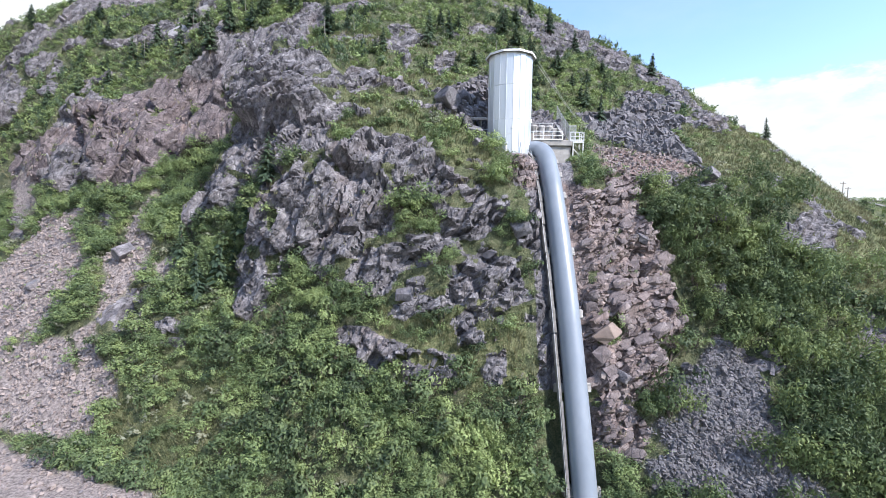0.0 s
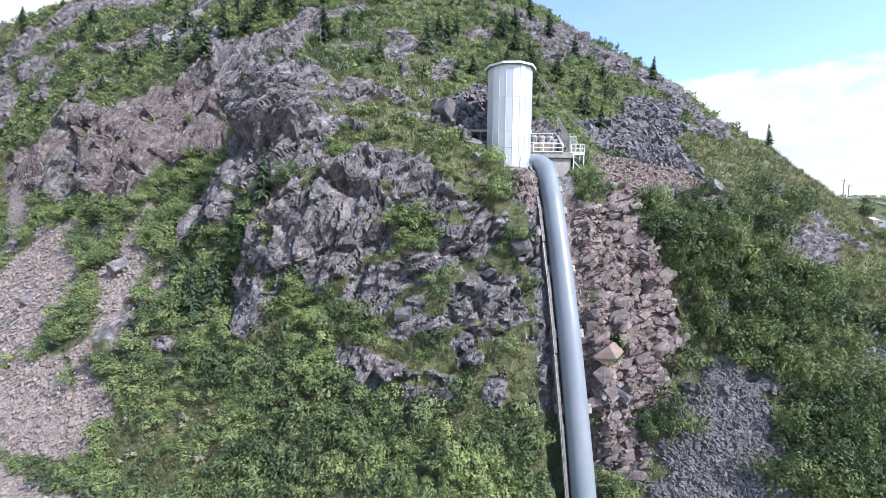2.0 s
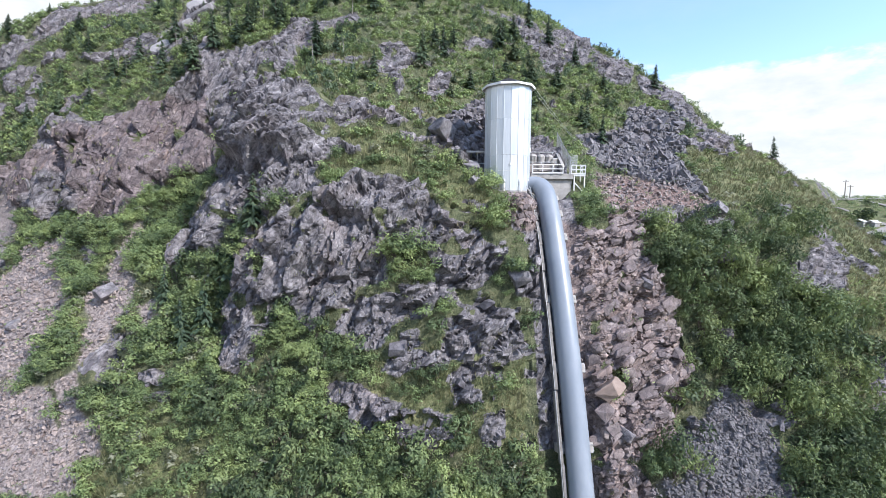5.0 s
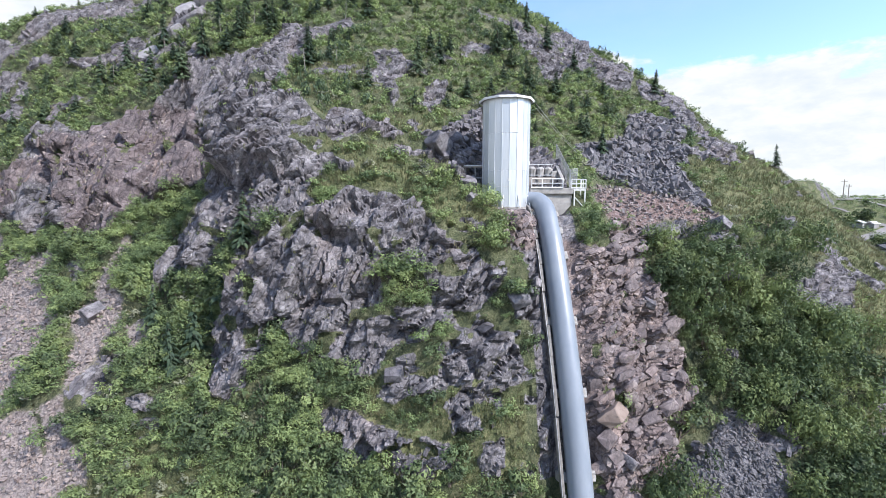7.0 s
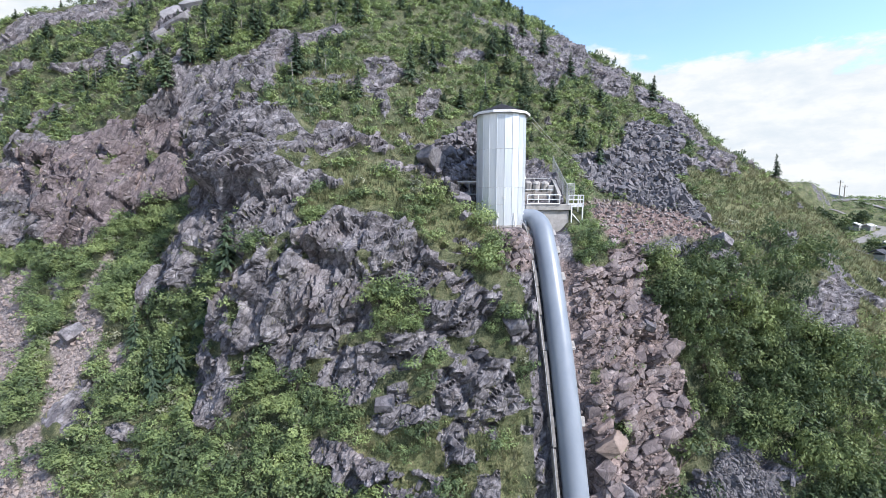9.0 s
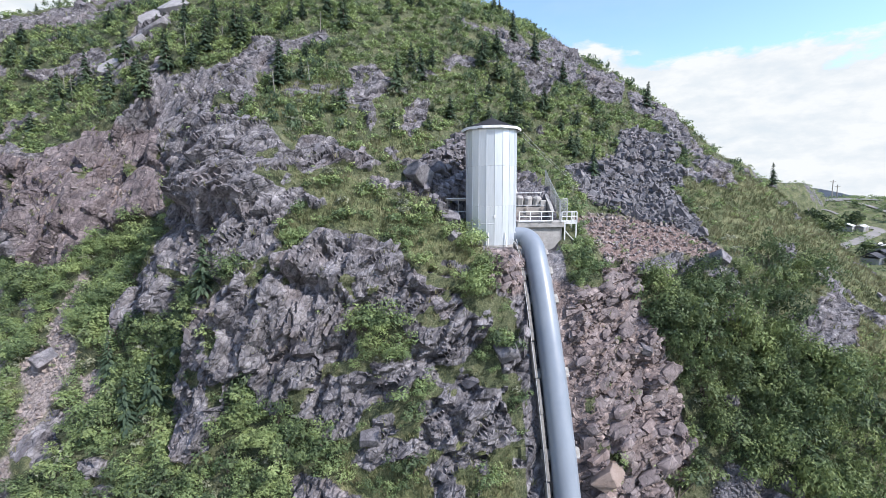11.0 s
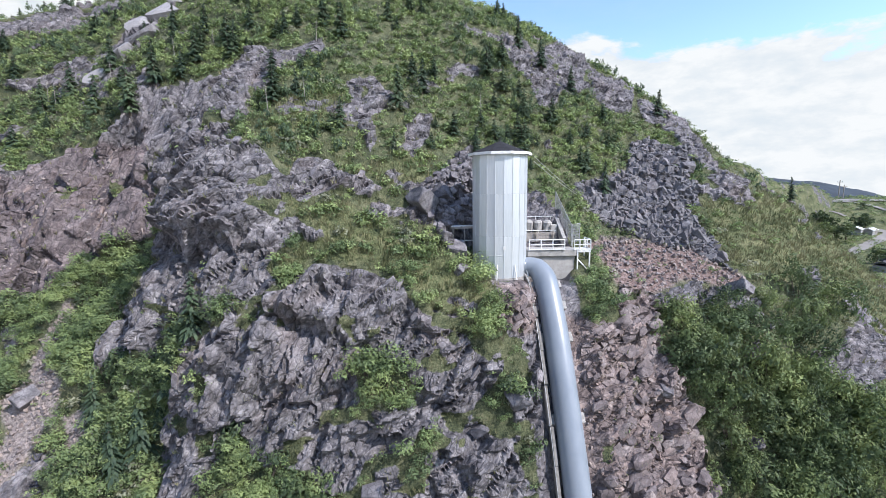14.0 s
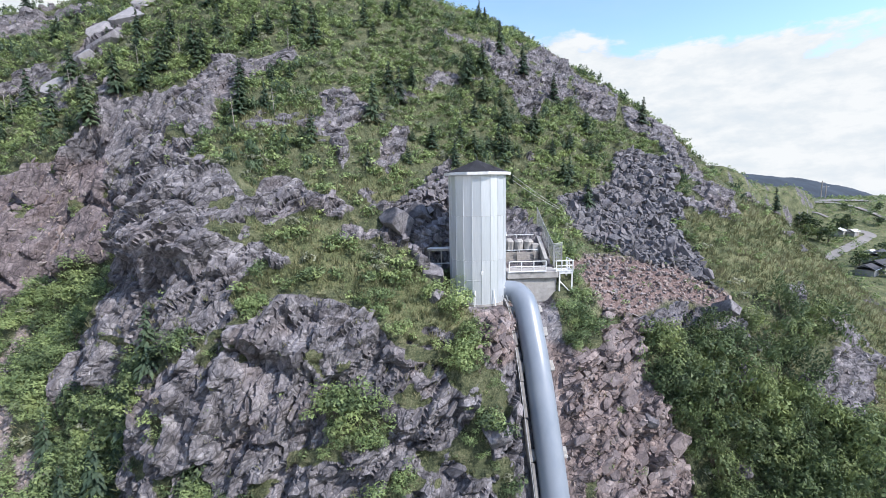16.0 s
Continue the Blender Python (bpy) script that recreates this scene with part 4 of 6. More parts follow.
def surge_tank():
    tank = thing("surge_tank", "tall round tank of galvanised sheets with a dark roof", "water tank", at=TANK)
    wide = 2 * RADIUS * math.tan(math.pi / SIDES)
    bm = bmesh.new()
    bmesh.ops.create_cone(bm, cap_ends=True, segments=SIDES, radius1=RADIUS - 0.06, radius2=RADIUS - 0.06, depth=TALL, matrix=Matrix.Translation((0, 0, TALL / 2)))
    part("shell", bm, TIMBER, tank)
    for level, (z0, z1) in enumerate(((0.0, 4.15), (4.15, 8.3), (8.3, TALL))):
        bm = box((wide - 0.02, 0.05, z1 - z0 - 0.012), Matrix.Translation((0, 0, (z1 - z0) / 2)), 0.012)
        first = part("panel", bm, SHEET, tank)
        seam = part("seam_rib", bar((wide / 2, -0.03, 0.01), (wide / 2, -0.03, z1 - z0 - 0.01), 0.035, 6), SHEET, first)
        for k in range(SIDES):
            ob = first if k == 0 else new("panel", first.data)
            ob.parent = tank
            rib = seam if k == 0 else new("seam_rib", seam.data)
            rib.parent = ob
            a = 2 * math.pi * (k + 0.5) / SIDES
            ob.matrix_basis = pose(0, 0, z0, 0, 0, math.degrees(a)) @ pose(0, -RADIUS, 0, random.uniform(-0.25, 0.25), 0, 0)
    # roof: eight low slopes with a white board round the eave
    n, over, rise = 10, RADIUS + 0.5, 1.35
    for k in range(n):
        a0, a1 = 2 * math.pi * k / n + 0.2, 2 * math.pi * (k + 1) / n + 0.2
        bm = bmesh.new()
        top = [bm.verts.new(v) for v in ((over * math.sin(a0), -over * math.cos(a0), 0.1), (over * math.sin(a1), -over * math.cos(a1), 0.1), (0, 0, rise))]
        bm.faces.new(top)
        bmesh.ops.solidify(bm, geom=bm.faces[:], thickness=0.06)
        ob = part("roof_slope", bm, SHINGLE, tank)
        ob.location = (0, 0, TALL)
        a, b = Vector((over * math.sin(a0), -over * math.cos(a0), TALL)), Vector((over * math.sin(a1), -over * math.cos(a1), TALL))
        d = b - a
        m = Matrix.Translation((a + b) / 2) @ Matrix.Rotation(math.atan2(d.y, d.x), 4, "Z")
        part("fascia", box((d.length + 0.02, 0.05, 0.26), m, 0.01), WHITE, tank)
    bm = bmesh.new()
    bmesh.ops.create_cone(bm, cap_ends=True, segments=n, radius1=over - 0.06, radius2=over - 0.06, depth=0.05, matrix=pose(0, 0, TALL - 0.05, 0, 0, math.degrees(0.2)))
    part("soffit", bm, TIMBER, tank)
    part("finial", bar((0, 0, TALL + rise - 0.1), (0, 0, TALL + rise + 0.35), 0.07, 8, 0.03), SHINGLE, tank)
    bm = bmesh.new()
    bmesh.ops.create_cone(bm, cap_ends=True, segments=40, radius1=RADIUS + 0.1, radius2=RADIUS + 0.1, depth=2.4, matrix=Matrix.Translation((0, 0, -1.2)))
    part("footing", bm, CONCRETE, tank)
    for a in (-52, -14, 24, 62):
        d = Vector((math.sin(radians(a)), -math.cos(radians(a)), 0))
        part("anchor_strut", bar(d * (RADIUS + 0.42) + Vector((0, 0, -0.1)), d * (RADIUS + 0.05) + Vector((0, 0, 1.35)), 0.07), WHITE, tank)
    pts = [(RADIUS * 1.015 * math.sin(a), -RADIUS * 1.015 * math.cos(a), 2.3) for a in (radians(-30 + 3 * k) for k in range(11))]
    part("conduit", tube(pts + [(pts[-1][0], pts[-1][1] - 0.02, 2.9)], 0.035, 8), GALV, tank)
    case = part("junction_box", box((0.22, 0.16, 0.32), pose(0.0, -RADIUS - 0.06, 3.05), 0.02), GALV, tank)
    part("cover", box((0.2, 0.03, 0.28), pose(0.0, -RADIUS - 0.15, 3.05), 0.008), WHITE, case)
    return tank


surge_tank()


# ---- the penstock ----
def glide(keys, n):
    """A smooth line through the keys."""
    pts = [Vector(k) for k in keys]
    out = []
    for k in range(len(pts) - 1):
        a, b, c, d = pts[max(k - 1, 0)], pts[k], pts[k + 1], pts[min(k + 2, len(pts) - 1)]
        for s in range(n):
            t = s / n
            out.append(0.5 * (2 * b + (c - a) * t + (2 * a - 5 * b + 4 * c - d) * t * t + (3 * b - a - 3 * c + d) * t ** 3))
    return out + [pts[-1]]


PIPE_KEYS = [(12.2, 71.6, 40.15), (13.1, 71.4, 40.15), (13.95, 70.9, 39.9), (14.42, 69.9, 39.0), (14.55, 68.3, 37.0), (14.68, 66.0, 33.6), (14.95, 61.9, 25.5), (15.12, 58.7, 18.2), (15.28, 55.1, 9.0), (15.45, 51.0, -2.0)]


def penstock():
    pipe = thing("penstock_pipe", "thick blue-grey painted steel water pipe running down the slope", "pipe")
    pts = glide(PIPE_KEYS, 14)
    wide = [0.95 + 0.22 * min(1, max(0, (k - 12) / 30)) for k in range(len(pts))]
    part("pipe_barrel", tube(pts, wide, 40), PIPE, pipe, flat=False)
    return pipe, pts


pipe, pipe_pts = penstock()

def saddles():
    """Concrete blocks that carry the pipe."""
    for k in range(44, len(pipe_pts) - 6, 12):
        p, d = pipe_pts[k], (pipe_pts[k + 1] - pipe_pts[k]).normalized()
        turn = d.to_track_quat("Y", "Z").to_matrix().to_4x4()
        bm = box((3.5, 0.9, 1.5), Matrix.Translation((0, 0, -1.15)), 0.08)
        bmesh.ops.subdivide_edges(bm, edges=bm.edges[:], cuts=2)
        for v in bm.verts:
            v.co += Vector((random.uniform(-0.05, 0.05), random.uniform(-0.04, 0.04), random.uniform(-0.05, 0.05)))
        ob = part("pipe_saddle", bm, CONCRETE, None)
        ob.matrix_world = Matrix.Translation(p) @ turn
        tagged(ob, "weathered concrete block carrying the steel pipe", "pipe support", "pipe saddles")


saddles()


# ---- the walkway behind the pipe elbow ----
def platform():
    deck = thing("concrete_platform", "cracked old concrete landing with a rough stone face", "platform", at=(16.0, 74.0, 41.6))
    part("slab", box((5.3, 2.4, 0.7), Matrix.Translation((0, 0.2, -0.35)), 0.04), CONCRETE, deck)
    bm = box((5.0, 2.0, 2.6), Matrix.Translation((0, 0.3, -2.0)), 0.05)
    bmesh.ops.subdivide_edges(bm, edges=bm.edges[:], cuts=5)
    for v in bm.verts:
        v.co += Vector(noise.noise_vector(v.co * 1.3)) * 0.14
    part("stone_face", bm, CONCRETE, deck)
    part("sloping_wall", box((0.3, 4.2, 1.0), pose(1.9, 2.9, 1.7, 33, 0, 0), 0.04), CONCRETE, deck)
    part("stair_cap", box((0.4, 4.3, 0.1), pose(1.9, 2.62, 2.13, 33, 0, 0), 0.02), CONCRETE, deck)
    part("stepped_block", box((0.8, 1.4, 1.5), pose(1.3, 3.6, 1.6), 0.08), CONCRETE, deck)
    for k in range(4):
        bm = box((0.95, 0.8, 1.55 - 0.08 * k), pose(-2.6 + 1.08 * k, 3.5, 2.2, 10, 3 * (k - 1.5), 5 * k), 0.24)
        bmesh.ops.subdivide_edges(bm, edges=bm.edges[:], cuts=1)
        for v in bm.verts:
            v.co += Vector(noise.noise_vector(v.co * 1.7)) * 0.1
        part("buttress", bm, CONCRETE, deck)
    for k in range(4):
        part("wall_board", box((4.5, 0.12, 0.36), pose(-0.8, 2.35 + 0.04 * k, 0.2 + 0.38 * k, 3, 0, 0), 0.015), TIMBER, deck)
    for x in (-2.8, -0.9, 1.0):
        part("wall_post", box((0.16, 0.16, 1.7), pose(x, 2.22, 0.8, 3, 0, 0), 0.01), TIMBER, deck)
    for z, y in ((1.75, 2.5), (3.25, 4.1)):
        part("guard_rail", bar((-3.0, y, z), (1.4, y, z), 0.05), GALV, deck)
        for x in (-2.6, -0.6, 1.2):
            part("guard_post", bar((x, y, z - 0.75), (x, y, z), 0.045), GALV, deck)
    part("insulator", bar((-1.9, 4.0, 3.2), (-1.9, 4.0, 3.75), 0.2, 10, 0.12), WHITE, deck)
    return deck


def railing(a, b, posts, high=1.1, label="white-painted steel pipe handrail on the concrete landing"):
    a, b = Vector(a), Vector(b)
    rail = thing("handrail", label, "railing", at=a)
    d = b - a
    for k in range(posts):
        p = d * k / (posts - 1)
        post = part("post", bar(p, p + Vector((0, 0, high)), 0.055), WHITE, rail)
        part("base_plate", box((0.2, 0.2, 0.03), Matrix.Translation(p + Vector((0, 0, 0.015))), 0.005), GALV, post)
    for z in (high, high * 0.52):
        part("rail", bar(Vector((0, 0, z)), d + Vector((0, 0, z)), 0.05), WHITE, rail)
    part("toe_board", box((d.length, 0.05, 0.14), Matrix.Translation(d / 2 + Vector((0, 0, 0.08))) @ d.to_track_quat("X", "Z").to_matrix().to_4x4(), 0.005), WHITE, rail)
    return rail


def side_deck():
    deck = thing("timber_side_deck", "small white-painted deck on braced posts beside the landing", "deck", at=(18.7, 73.0, 41.5))
    for k in range(7):
        part("plank", box((1.5, 0.26, 0.06), pose(0.75, 0.15 + 0.28 * k, 0), 0.008), WHITE, deck)
    for x, y in ((1.4, 0.1), (1.4, 1.8), (0.1, 0.1)):
        part("post", box((0.13, 0.13, 3.2), pose(x, y, -1.6), 0.01), WHITE, deck)
    part("brace", bar((0.15, 0.1, -1.0), (1.35, 0.1, -2.3), 0.06), WHITE, deck)
    part("beam", box((1.5, 0.12, 0.18), pose(0.75, 0.05, -0.12), 0.01), WHITE, deck)


def fence(points, high=2.2):
    f = thing("wire_fence", "rusty chain-link fence climbing the bank on steel posts", "fence")
    for k, p in enumerate(points):
        p = Vector(p)
        part("post", bar(p - Vector((0, 0, 0.6)), p + Vector((0, 0, high)), 0.05), MESH, f)
        if k:
            a = Vector(points[k - 1])
            part("top_rail", bar(a + Vector((0, 0, high - 0.05)), p + Vector((0, 0, high - 0.05)), 0.03), MESH, f)
            bm = bmesh.new()
            for s in range(14):
                t0, t1 = s / 14, (s + 1) / 14
                for z0, z1 in ((0.1, high - 0.1), (high - 0.1, 0.1)):
                    for n in range(3):
                        u0, u1 = t0 + (t1 - t0) * 0, t1
                        lo, hi = z0 + (z1 - z0) * n / 3, z0 + (z1 - z0) * (n + 1) / 3
                        bar_into(bm, a.lerp(p, u0) + Vector((0, 0, lo)), a.lerp(p, u1) + Vector((0, 0, hi)), 0.012, 3)
            part("wire_mesh", bm, MESH, f)


platform()
railing((13.5, 72.9, 41.6), (17.3, 72.9, 41.6), 4)
railing((18.4, 73.0, 41.55), (20.15, 73.0, 41.55), 4, label="white-painted steel handrail round the timber deck")
railing((20.15, 73.1, 41.55), (20.15, 75.0, 41.55), 3, label="white-painted steel handrail along the deck edge")
side_deck()
fence([(18.9, 75.2, 41.7), (18.7, 76.8, 42.9), (18.5, 78.4, 44.2), (18.3, 80.0, 45.6)])
fence([(18.9, 75.6, 41.9), (19.9, 75.8, 42.0)])


def back_deck():
    """The little bridge behind the tank."""
    deck = thing("footbridge", "short white-painted plank bridge between rocks and tank", "bridge", at=(5.2, 73.3, 44.3))
    for k in range(9):
        part("plank", box((0.25, 1.0, 0.07), pose(0.13 + 0.27 * k, 0, 0), 0.008), WHITE, deck)
    part("beam", box((2.5, 0.12, 0.22), pose(1.2, -0.45, -0.15), 0.01), TIMBER, deck)
    for x in (0.2, 1.4, 2.4):
        part("post", box((0.12, 0.12, 3.4), pose(x, -0.4, -1.8), 0.01), TIMBER, deck)
    part("rail", bar((0, -0.5, -1.5), (2.4, -0.5, -1.5), 0.05), GALV, deck)


back_deck()


def wires():
    for dz in (0.0, -0.5):
        a, b = Vector((13.7, 72.3, 51.4 + dz)), Vector((25.0, 88.5, 46.6 + dz * 0.3))
        w = thing("guy_wire", "thin grey wire slung from the tank to the hillside", "wire", "guy wires")
        pts = [a.lerp(b, t / 12) - Vector((0, 0, 1.0 * (t / 12) * (1 - t / 12))) for t in range(13)]
        part("strand", tube(pts, 0.022, 5), GALV, w)


wires()


def walk_edge():
    """The narrow service trough and cable down the left of the pipe."""
    edge = thing("service_trough", "narrow broken concrete kerb with a thin line along the pipe", "kerb")
    for k in range(30, len(pipe_pts) - 4, 5):
        a, b = pipe_pts[k], pipe_pts[min(k + 5, len(pipe_pts) - 1)]
        d = b - a
        m = Matrix.Translation((a + b) / 2 + Vector((-1.6 + random.uniform(-0.08, 0.08), -0.15, -0.5 + random.uniform(-0.1, 0.1)))) @ d.to_track_quat("Y", "Z").to_matrix().to_4x4()
        part("kerb_block", box((0.34, d.length * random.uniform(0.96, 1.04), 0.6), m, 0.06), KERB, edge)
    part("handline", tube([p + Vector((-1.8, -0.45, 0.1)) for p in pipe_pts[30:-2:3]], 0.028, 6), MESH, edge)


walk_edge()


def slab_wall():
    wall = thing("retaining_wall", "rough grey masonry wall built into the slope beside the pipe", "wall", at=(11.3, 59.6, 15.6))
    bm = bmesh.new()
    for r in range(9):
        for c in range(3):
            h = 0.82
            m = pose(-0.9 + 0.95 * c + (0.3 if r % 2 else 0), r * 0.34, h * r + 0.4, random.uniform(-6, -1), random.uniform(-2, 2), random.uniform(-5, 5))
            ob = part("stone_block", box((0.98 * random.uniform(0.85, 1.1), 0.9, h * 0.97), m, 0.07), CONCRETE, wall)
    bm.free()


slab_wall()


# ---- loose stone ----
def stone_mesh(seed, flat=0.75, points=15):
    rnd = random.Random(seed)
    bm = bmesh.new()
    for _ in range(points):
        v = Vector((rnd.gauss(0, 1), rnd.gauss(0, 1), rnd.gauss(0, 1))).normalized()
        v = Vector((max(-0.72, min(0.72, v.x)), max(-0.66, min(0.66, v.y * 0.9)), max(-0.6, min(0.6, v.z * flat))))
        bm.verts.new(v)
    hull = bmesh.ops.convex_hull(bm, input=bm.verts[:])
    bmesh.ops.delete(bm, geom=[g for g in hull["geom_interior"] if isinstance(g, bmesh.types.BMVert)], context="VERTS")
    return bm


def stone_arrays(seed, flat=0.75, points=15):
    bm = stone_mesh(seed, flat, points)
    bmesh.ops.triangulate(bm, faces=bm.faces[:])
    bm.verts.index_update()
    v = np.array([w.co[:] for w in bm.verts])
    f = np.array([[w.index for w in g.verts] for g in bm.faces])
    bm.free()
    return v, f


def turns(n, rng):
    """Random rotation matrices."""
    q = rng.normal(size=(n, 4))
    q /= np.linalg.norm(q, axis=1)[:, None]
    w, x, y, z = q.T
    return np.stack([1 - 2 * (y * y + z * z), 2 * (x * y - z * w), 2 * (x * z + y * w), 2 * (x * y + z * w), 1 - 2 * (x * x + z * z), 2 * (y * z - x * w),
                     2 * (x * z - y * w), 2 * (y * z + x * w), 1 - 2 * (x * x + y * y)], 1).reshape(n, 3, 3)


cell = cell * inside


def scatter(weight, n, rng):
    """Picks n points of the ground by weight; their places, normals and indices."""
    w = cell * weight
    k = rng.choice(len(w), n, p=w / w.sum())
    jitter = rng.uniform(-0.12, 0.12, (n, 3))
    return ground[k] + jitter, normal[k], k


def joined(name, places, sizes, templates, rng, mat, label, category, upright=False, lean=None, tint=None):
    """Many small pieces in one mesh."""
    V, F, T, base = [], [], [], 0
    pick = rng.integers(0, len(templates), len(places))
    for t, (tv, tf) in enumerate(templates):
        k = np.where(pick == t)[0]
        if not len(k):
            continue
        if upright:
            a = rng.uniform(0, 2 * np.pi, len(k))
            m = np.zeros((len(k), 3, 3))
            m[:, 0, 0], m[:, 0, 1], m[:, 1, 0], m[:, 1, 1], m[:, 2, 2] = np.cos(a), -np.sin(a), np.sin(a), np.cos(a), 1
        else:
            m = turns(len(k), rng)
        v = np.einsum("nij,vj->nvi", m, tv)
        s = sizes[k]
        v = v * (s[:, None, None] if s.ndim == 1 else s[:, None, :])
        if lean is not None:
            v = v + lean[k][:, None, :] * np.clip(v[:, :, 2:3], 0, None)
        v = v + places[k][:, None, :]
        V.append(v.reshape(-1, 3))
        F.append((tf[None] + (np.arange(len(k)) * len(tv))[:, None, None] + base).reshape(-1, tf.shape[1]))
        T.append(np.repeat(tint[k] if tint is not None else np.zeros(len(k)), len(tv)))
        base += len(k) * len(tv)
    mesh = numpy_mesh(name, np.concatenate(V), np.concatenate(F), mat)
    point_value(mesh, "tint", np.concatenate(T))
    return tagged(new(name, mesh), label, category, kind="stuff")


rng = np.random.default_rng(5)
chips = [stone_arrays(40 + k, 0.8, 10) for k in range(8)]


def pile(name, weight, count, small, big, mat, label, category, fill, fill_size):
    """A heap of stones: the larger ones each a piece of their own, the rest joined."""
    heap = thing(name, label, category)
    meshes = []
    for k in range(8):
        ob = part("stone", stone_mesh(70 + k, 0.7, 11), mat, heap)
        meshes.append(ob)
    p, n, _ = scatter(weight, count, rng)
    for k in range(count):
        ob = meshes[k] if k < 8 else new("stone", meshes[k % 8].data)
        ob.parent = heap
        s = rng.uniform(0, 1) ** 2.4 * (big - small) + small
        ob.matrix_basis = Matrix.LocRotScale(Vector(p[k] + n[k] * s * 0.25), Euler(rng.uniform(0, 6.3, 3)), (s * rng.uniform(0.9, 1.35), s * rng.uniform(0.65, 1.0), s * rng.uniform(0.5, 0.95)))
    p, n, _ = scatter(weight, fill, rng)
    s = rng.uniform(0, 1, fill) ** 2 * (fill_size[1] - fill_size[0]) + fill_size[0]
    ob = joined("loose_rest", p + n * (s * 0.3)[:, None], s[:, None] * rng.uniform(0.6, 1.35, (fill, 3)), chips, rng, mat, "", "")
    ob.parent = heap
    return heap


pile("talus_heap", masks["talus"] ** 2, 290, 0.55, 1.35, BOULDER, "heap of angular dark grey blocks fallen below the ridge", "boulders", 3100, (0.28, 0.72))
pile("scree_fan", masks["scree"] ** 2, 290, 0.28, 0.6, CHIP, "fan of loose grey broken stone spilling down the slope", "scree", 12000, (0.13, 0.33))
rubble_w = 0.4 * np.clip(masks["pink"] - masks["scree"], 0, 1) + 0.2 * masks["gravel"] * (gz > 8) + 0.3 * masks["soil"]
pile("rubble", rubble_w, 200, 0.2, 0.6, REDSTONE, "scattered broken pinkish stones on the bare slope", "stones", 700, (0.12, 0.35))
gravel_w = masks["gravel"] * np.where(gz > 6.5, 1.0, 0.5 * (flat[:, 1] > 47)) * (flat[:, 0] > -75)
pile("gravel_bank", gravel_w, 290, 0.22, 0.6, REDSTONE, "loose pale pinkish gravel and stones in the gullies", "gravel", 7000, (0.1, 0.4))

# ---- the jointed blocks of the crags ----
def block_arrays(seed):
    """A split block of bedrock: a box with knocked-off corners, 1 across."""
    g = np.random.default_rng(seed)
    bm = bmesh.new()
    for a in (-1, 1):
        for b in (-1, 1):
            for c in (-1, 1):
                q = np.array([a, b, c]) * 0.5 * (1 - g.uniform(0, 0.5, 3))
                if g.uniform() < 0.22:
                    for k in range(3):
                        w = q.copy()
                        w[k] *= g.uniform(0.3, 0.65)
                        bm.verts.new(w)
                else:
                    bm.verts.new(q)
    hull = bmesh.ops.convex_hull(bm, input=bm.verts[:])
    bmesh.ops.delete(bm, geom=[q for q in hull["geom_interior"] if isinstance(q, bmesh.types.BMVert)], context="VERTS")
    bmesh.ops.triangulate(bm, faces=bm.faces[:])
    bm.verts.index_update()
    v = np.array([w.co[:] for w in bm.verts])
    f = np.array([[w.index for w in q.verts] for q in bm.faces])
    bm.free()
    return v, f


splits = [block_arrays(1200 + k) for k in range(14)]
face = np.cross(np.gradient(net, axis=0), np.gradient(net, axis=1))
for _ in range(10):
    face[1:-1, 1:-1] = (face[1:-1, 1:-1] + face[2:, 1:-1] + face[:-2, 1:-1] + face[1:-1, 2:] + face[1:-1, :-2]) / 5
face = face.reshape(-1, 3)
face = face / np.linalg.norm(face, axis=1)[:, None] + normal
face /= np.linalg.norm(face, axis=1)[:, None]


def axes_for(p, n, lean, wild, swing):
    """Block axes: along the joint, out of the face, and up the face; neighbours lie alike."""
    m = len(p)
    a = np.radians(lean + swing * (fbm(p * 0.11, 401, 3) - 0.5) + rng.normal(0, wild, m))
    n = n + rng.normal(0, 0.011 * wild, (m, 3)) + 0.8 * (np.stack([fbm(p * 0.16, 411 + q, 2) for q in range(3)], 1) - 0.5)
    n /= np.linalg.norm(n, axis=1)[:, None]
    u = np.cross(n, np.tile((0, 0, 1.0), (m, 1)))
    u = -u / np.linalg.norm(u, axis=1)[:, None]
    w = np.cross(n, u)
    w *= np.sign(w[:, 2])[:, None]
    u, w = u * np.cos(a)[:, None] - w * np.sin(a)[:, None], u * np.sin(a)[:, None] + w * np.cos(a)[:, None]
    return u, n, w


def crag_blocks(weight, count, low, high, power, tall, thick, proud, lean, wild, swing=85):
    """Blocks set into the face; returns places, axes and sizes."""
    p, _, k = scatter(weight, count, rng)
    s = low + (high - low) * rng.uniform(0, 1, count) ** power
    u, n, w = axes_for(p, face[k], lean, wild, swing)
    size = np.column_stack([s * rng.uniform(0.6, 1.1, count), s * thick * rng.uniform(0.7, 1.2, count), s * tall * rng.uniform(0.7, 1.4, count)])
    p = p + n * (proud * s * rng.uniform(-0.6, 1.0, count) - 0.12 * s)[:, None]
    return p, np.stack([u, n, w], 2) * size[:, None, :], masks["pink"][k] * rng.uniform(0.45, 1.1, count) + 0.08


worn = []
for k in range(12):
    v, f = stone_arrays(1400 + k, 0.85, 22)
    worn.append((v * 0.8, f))


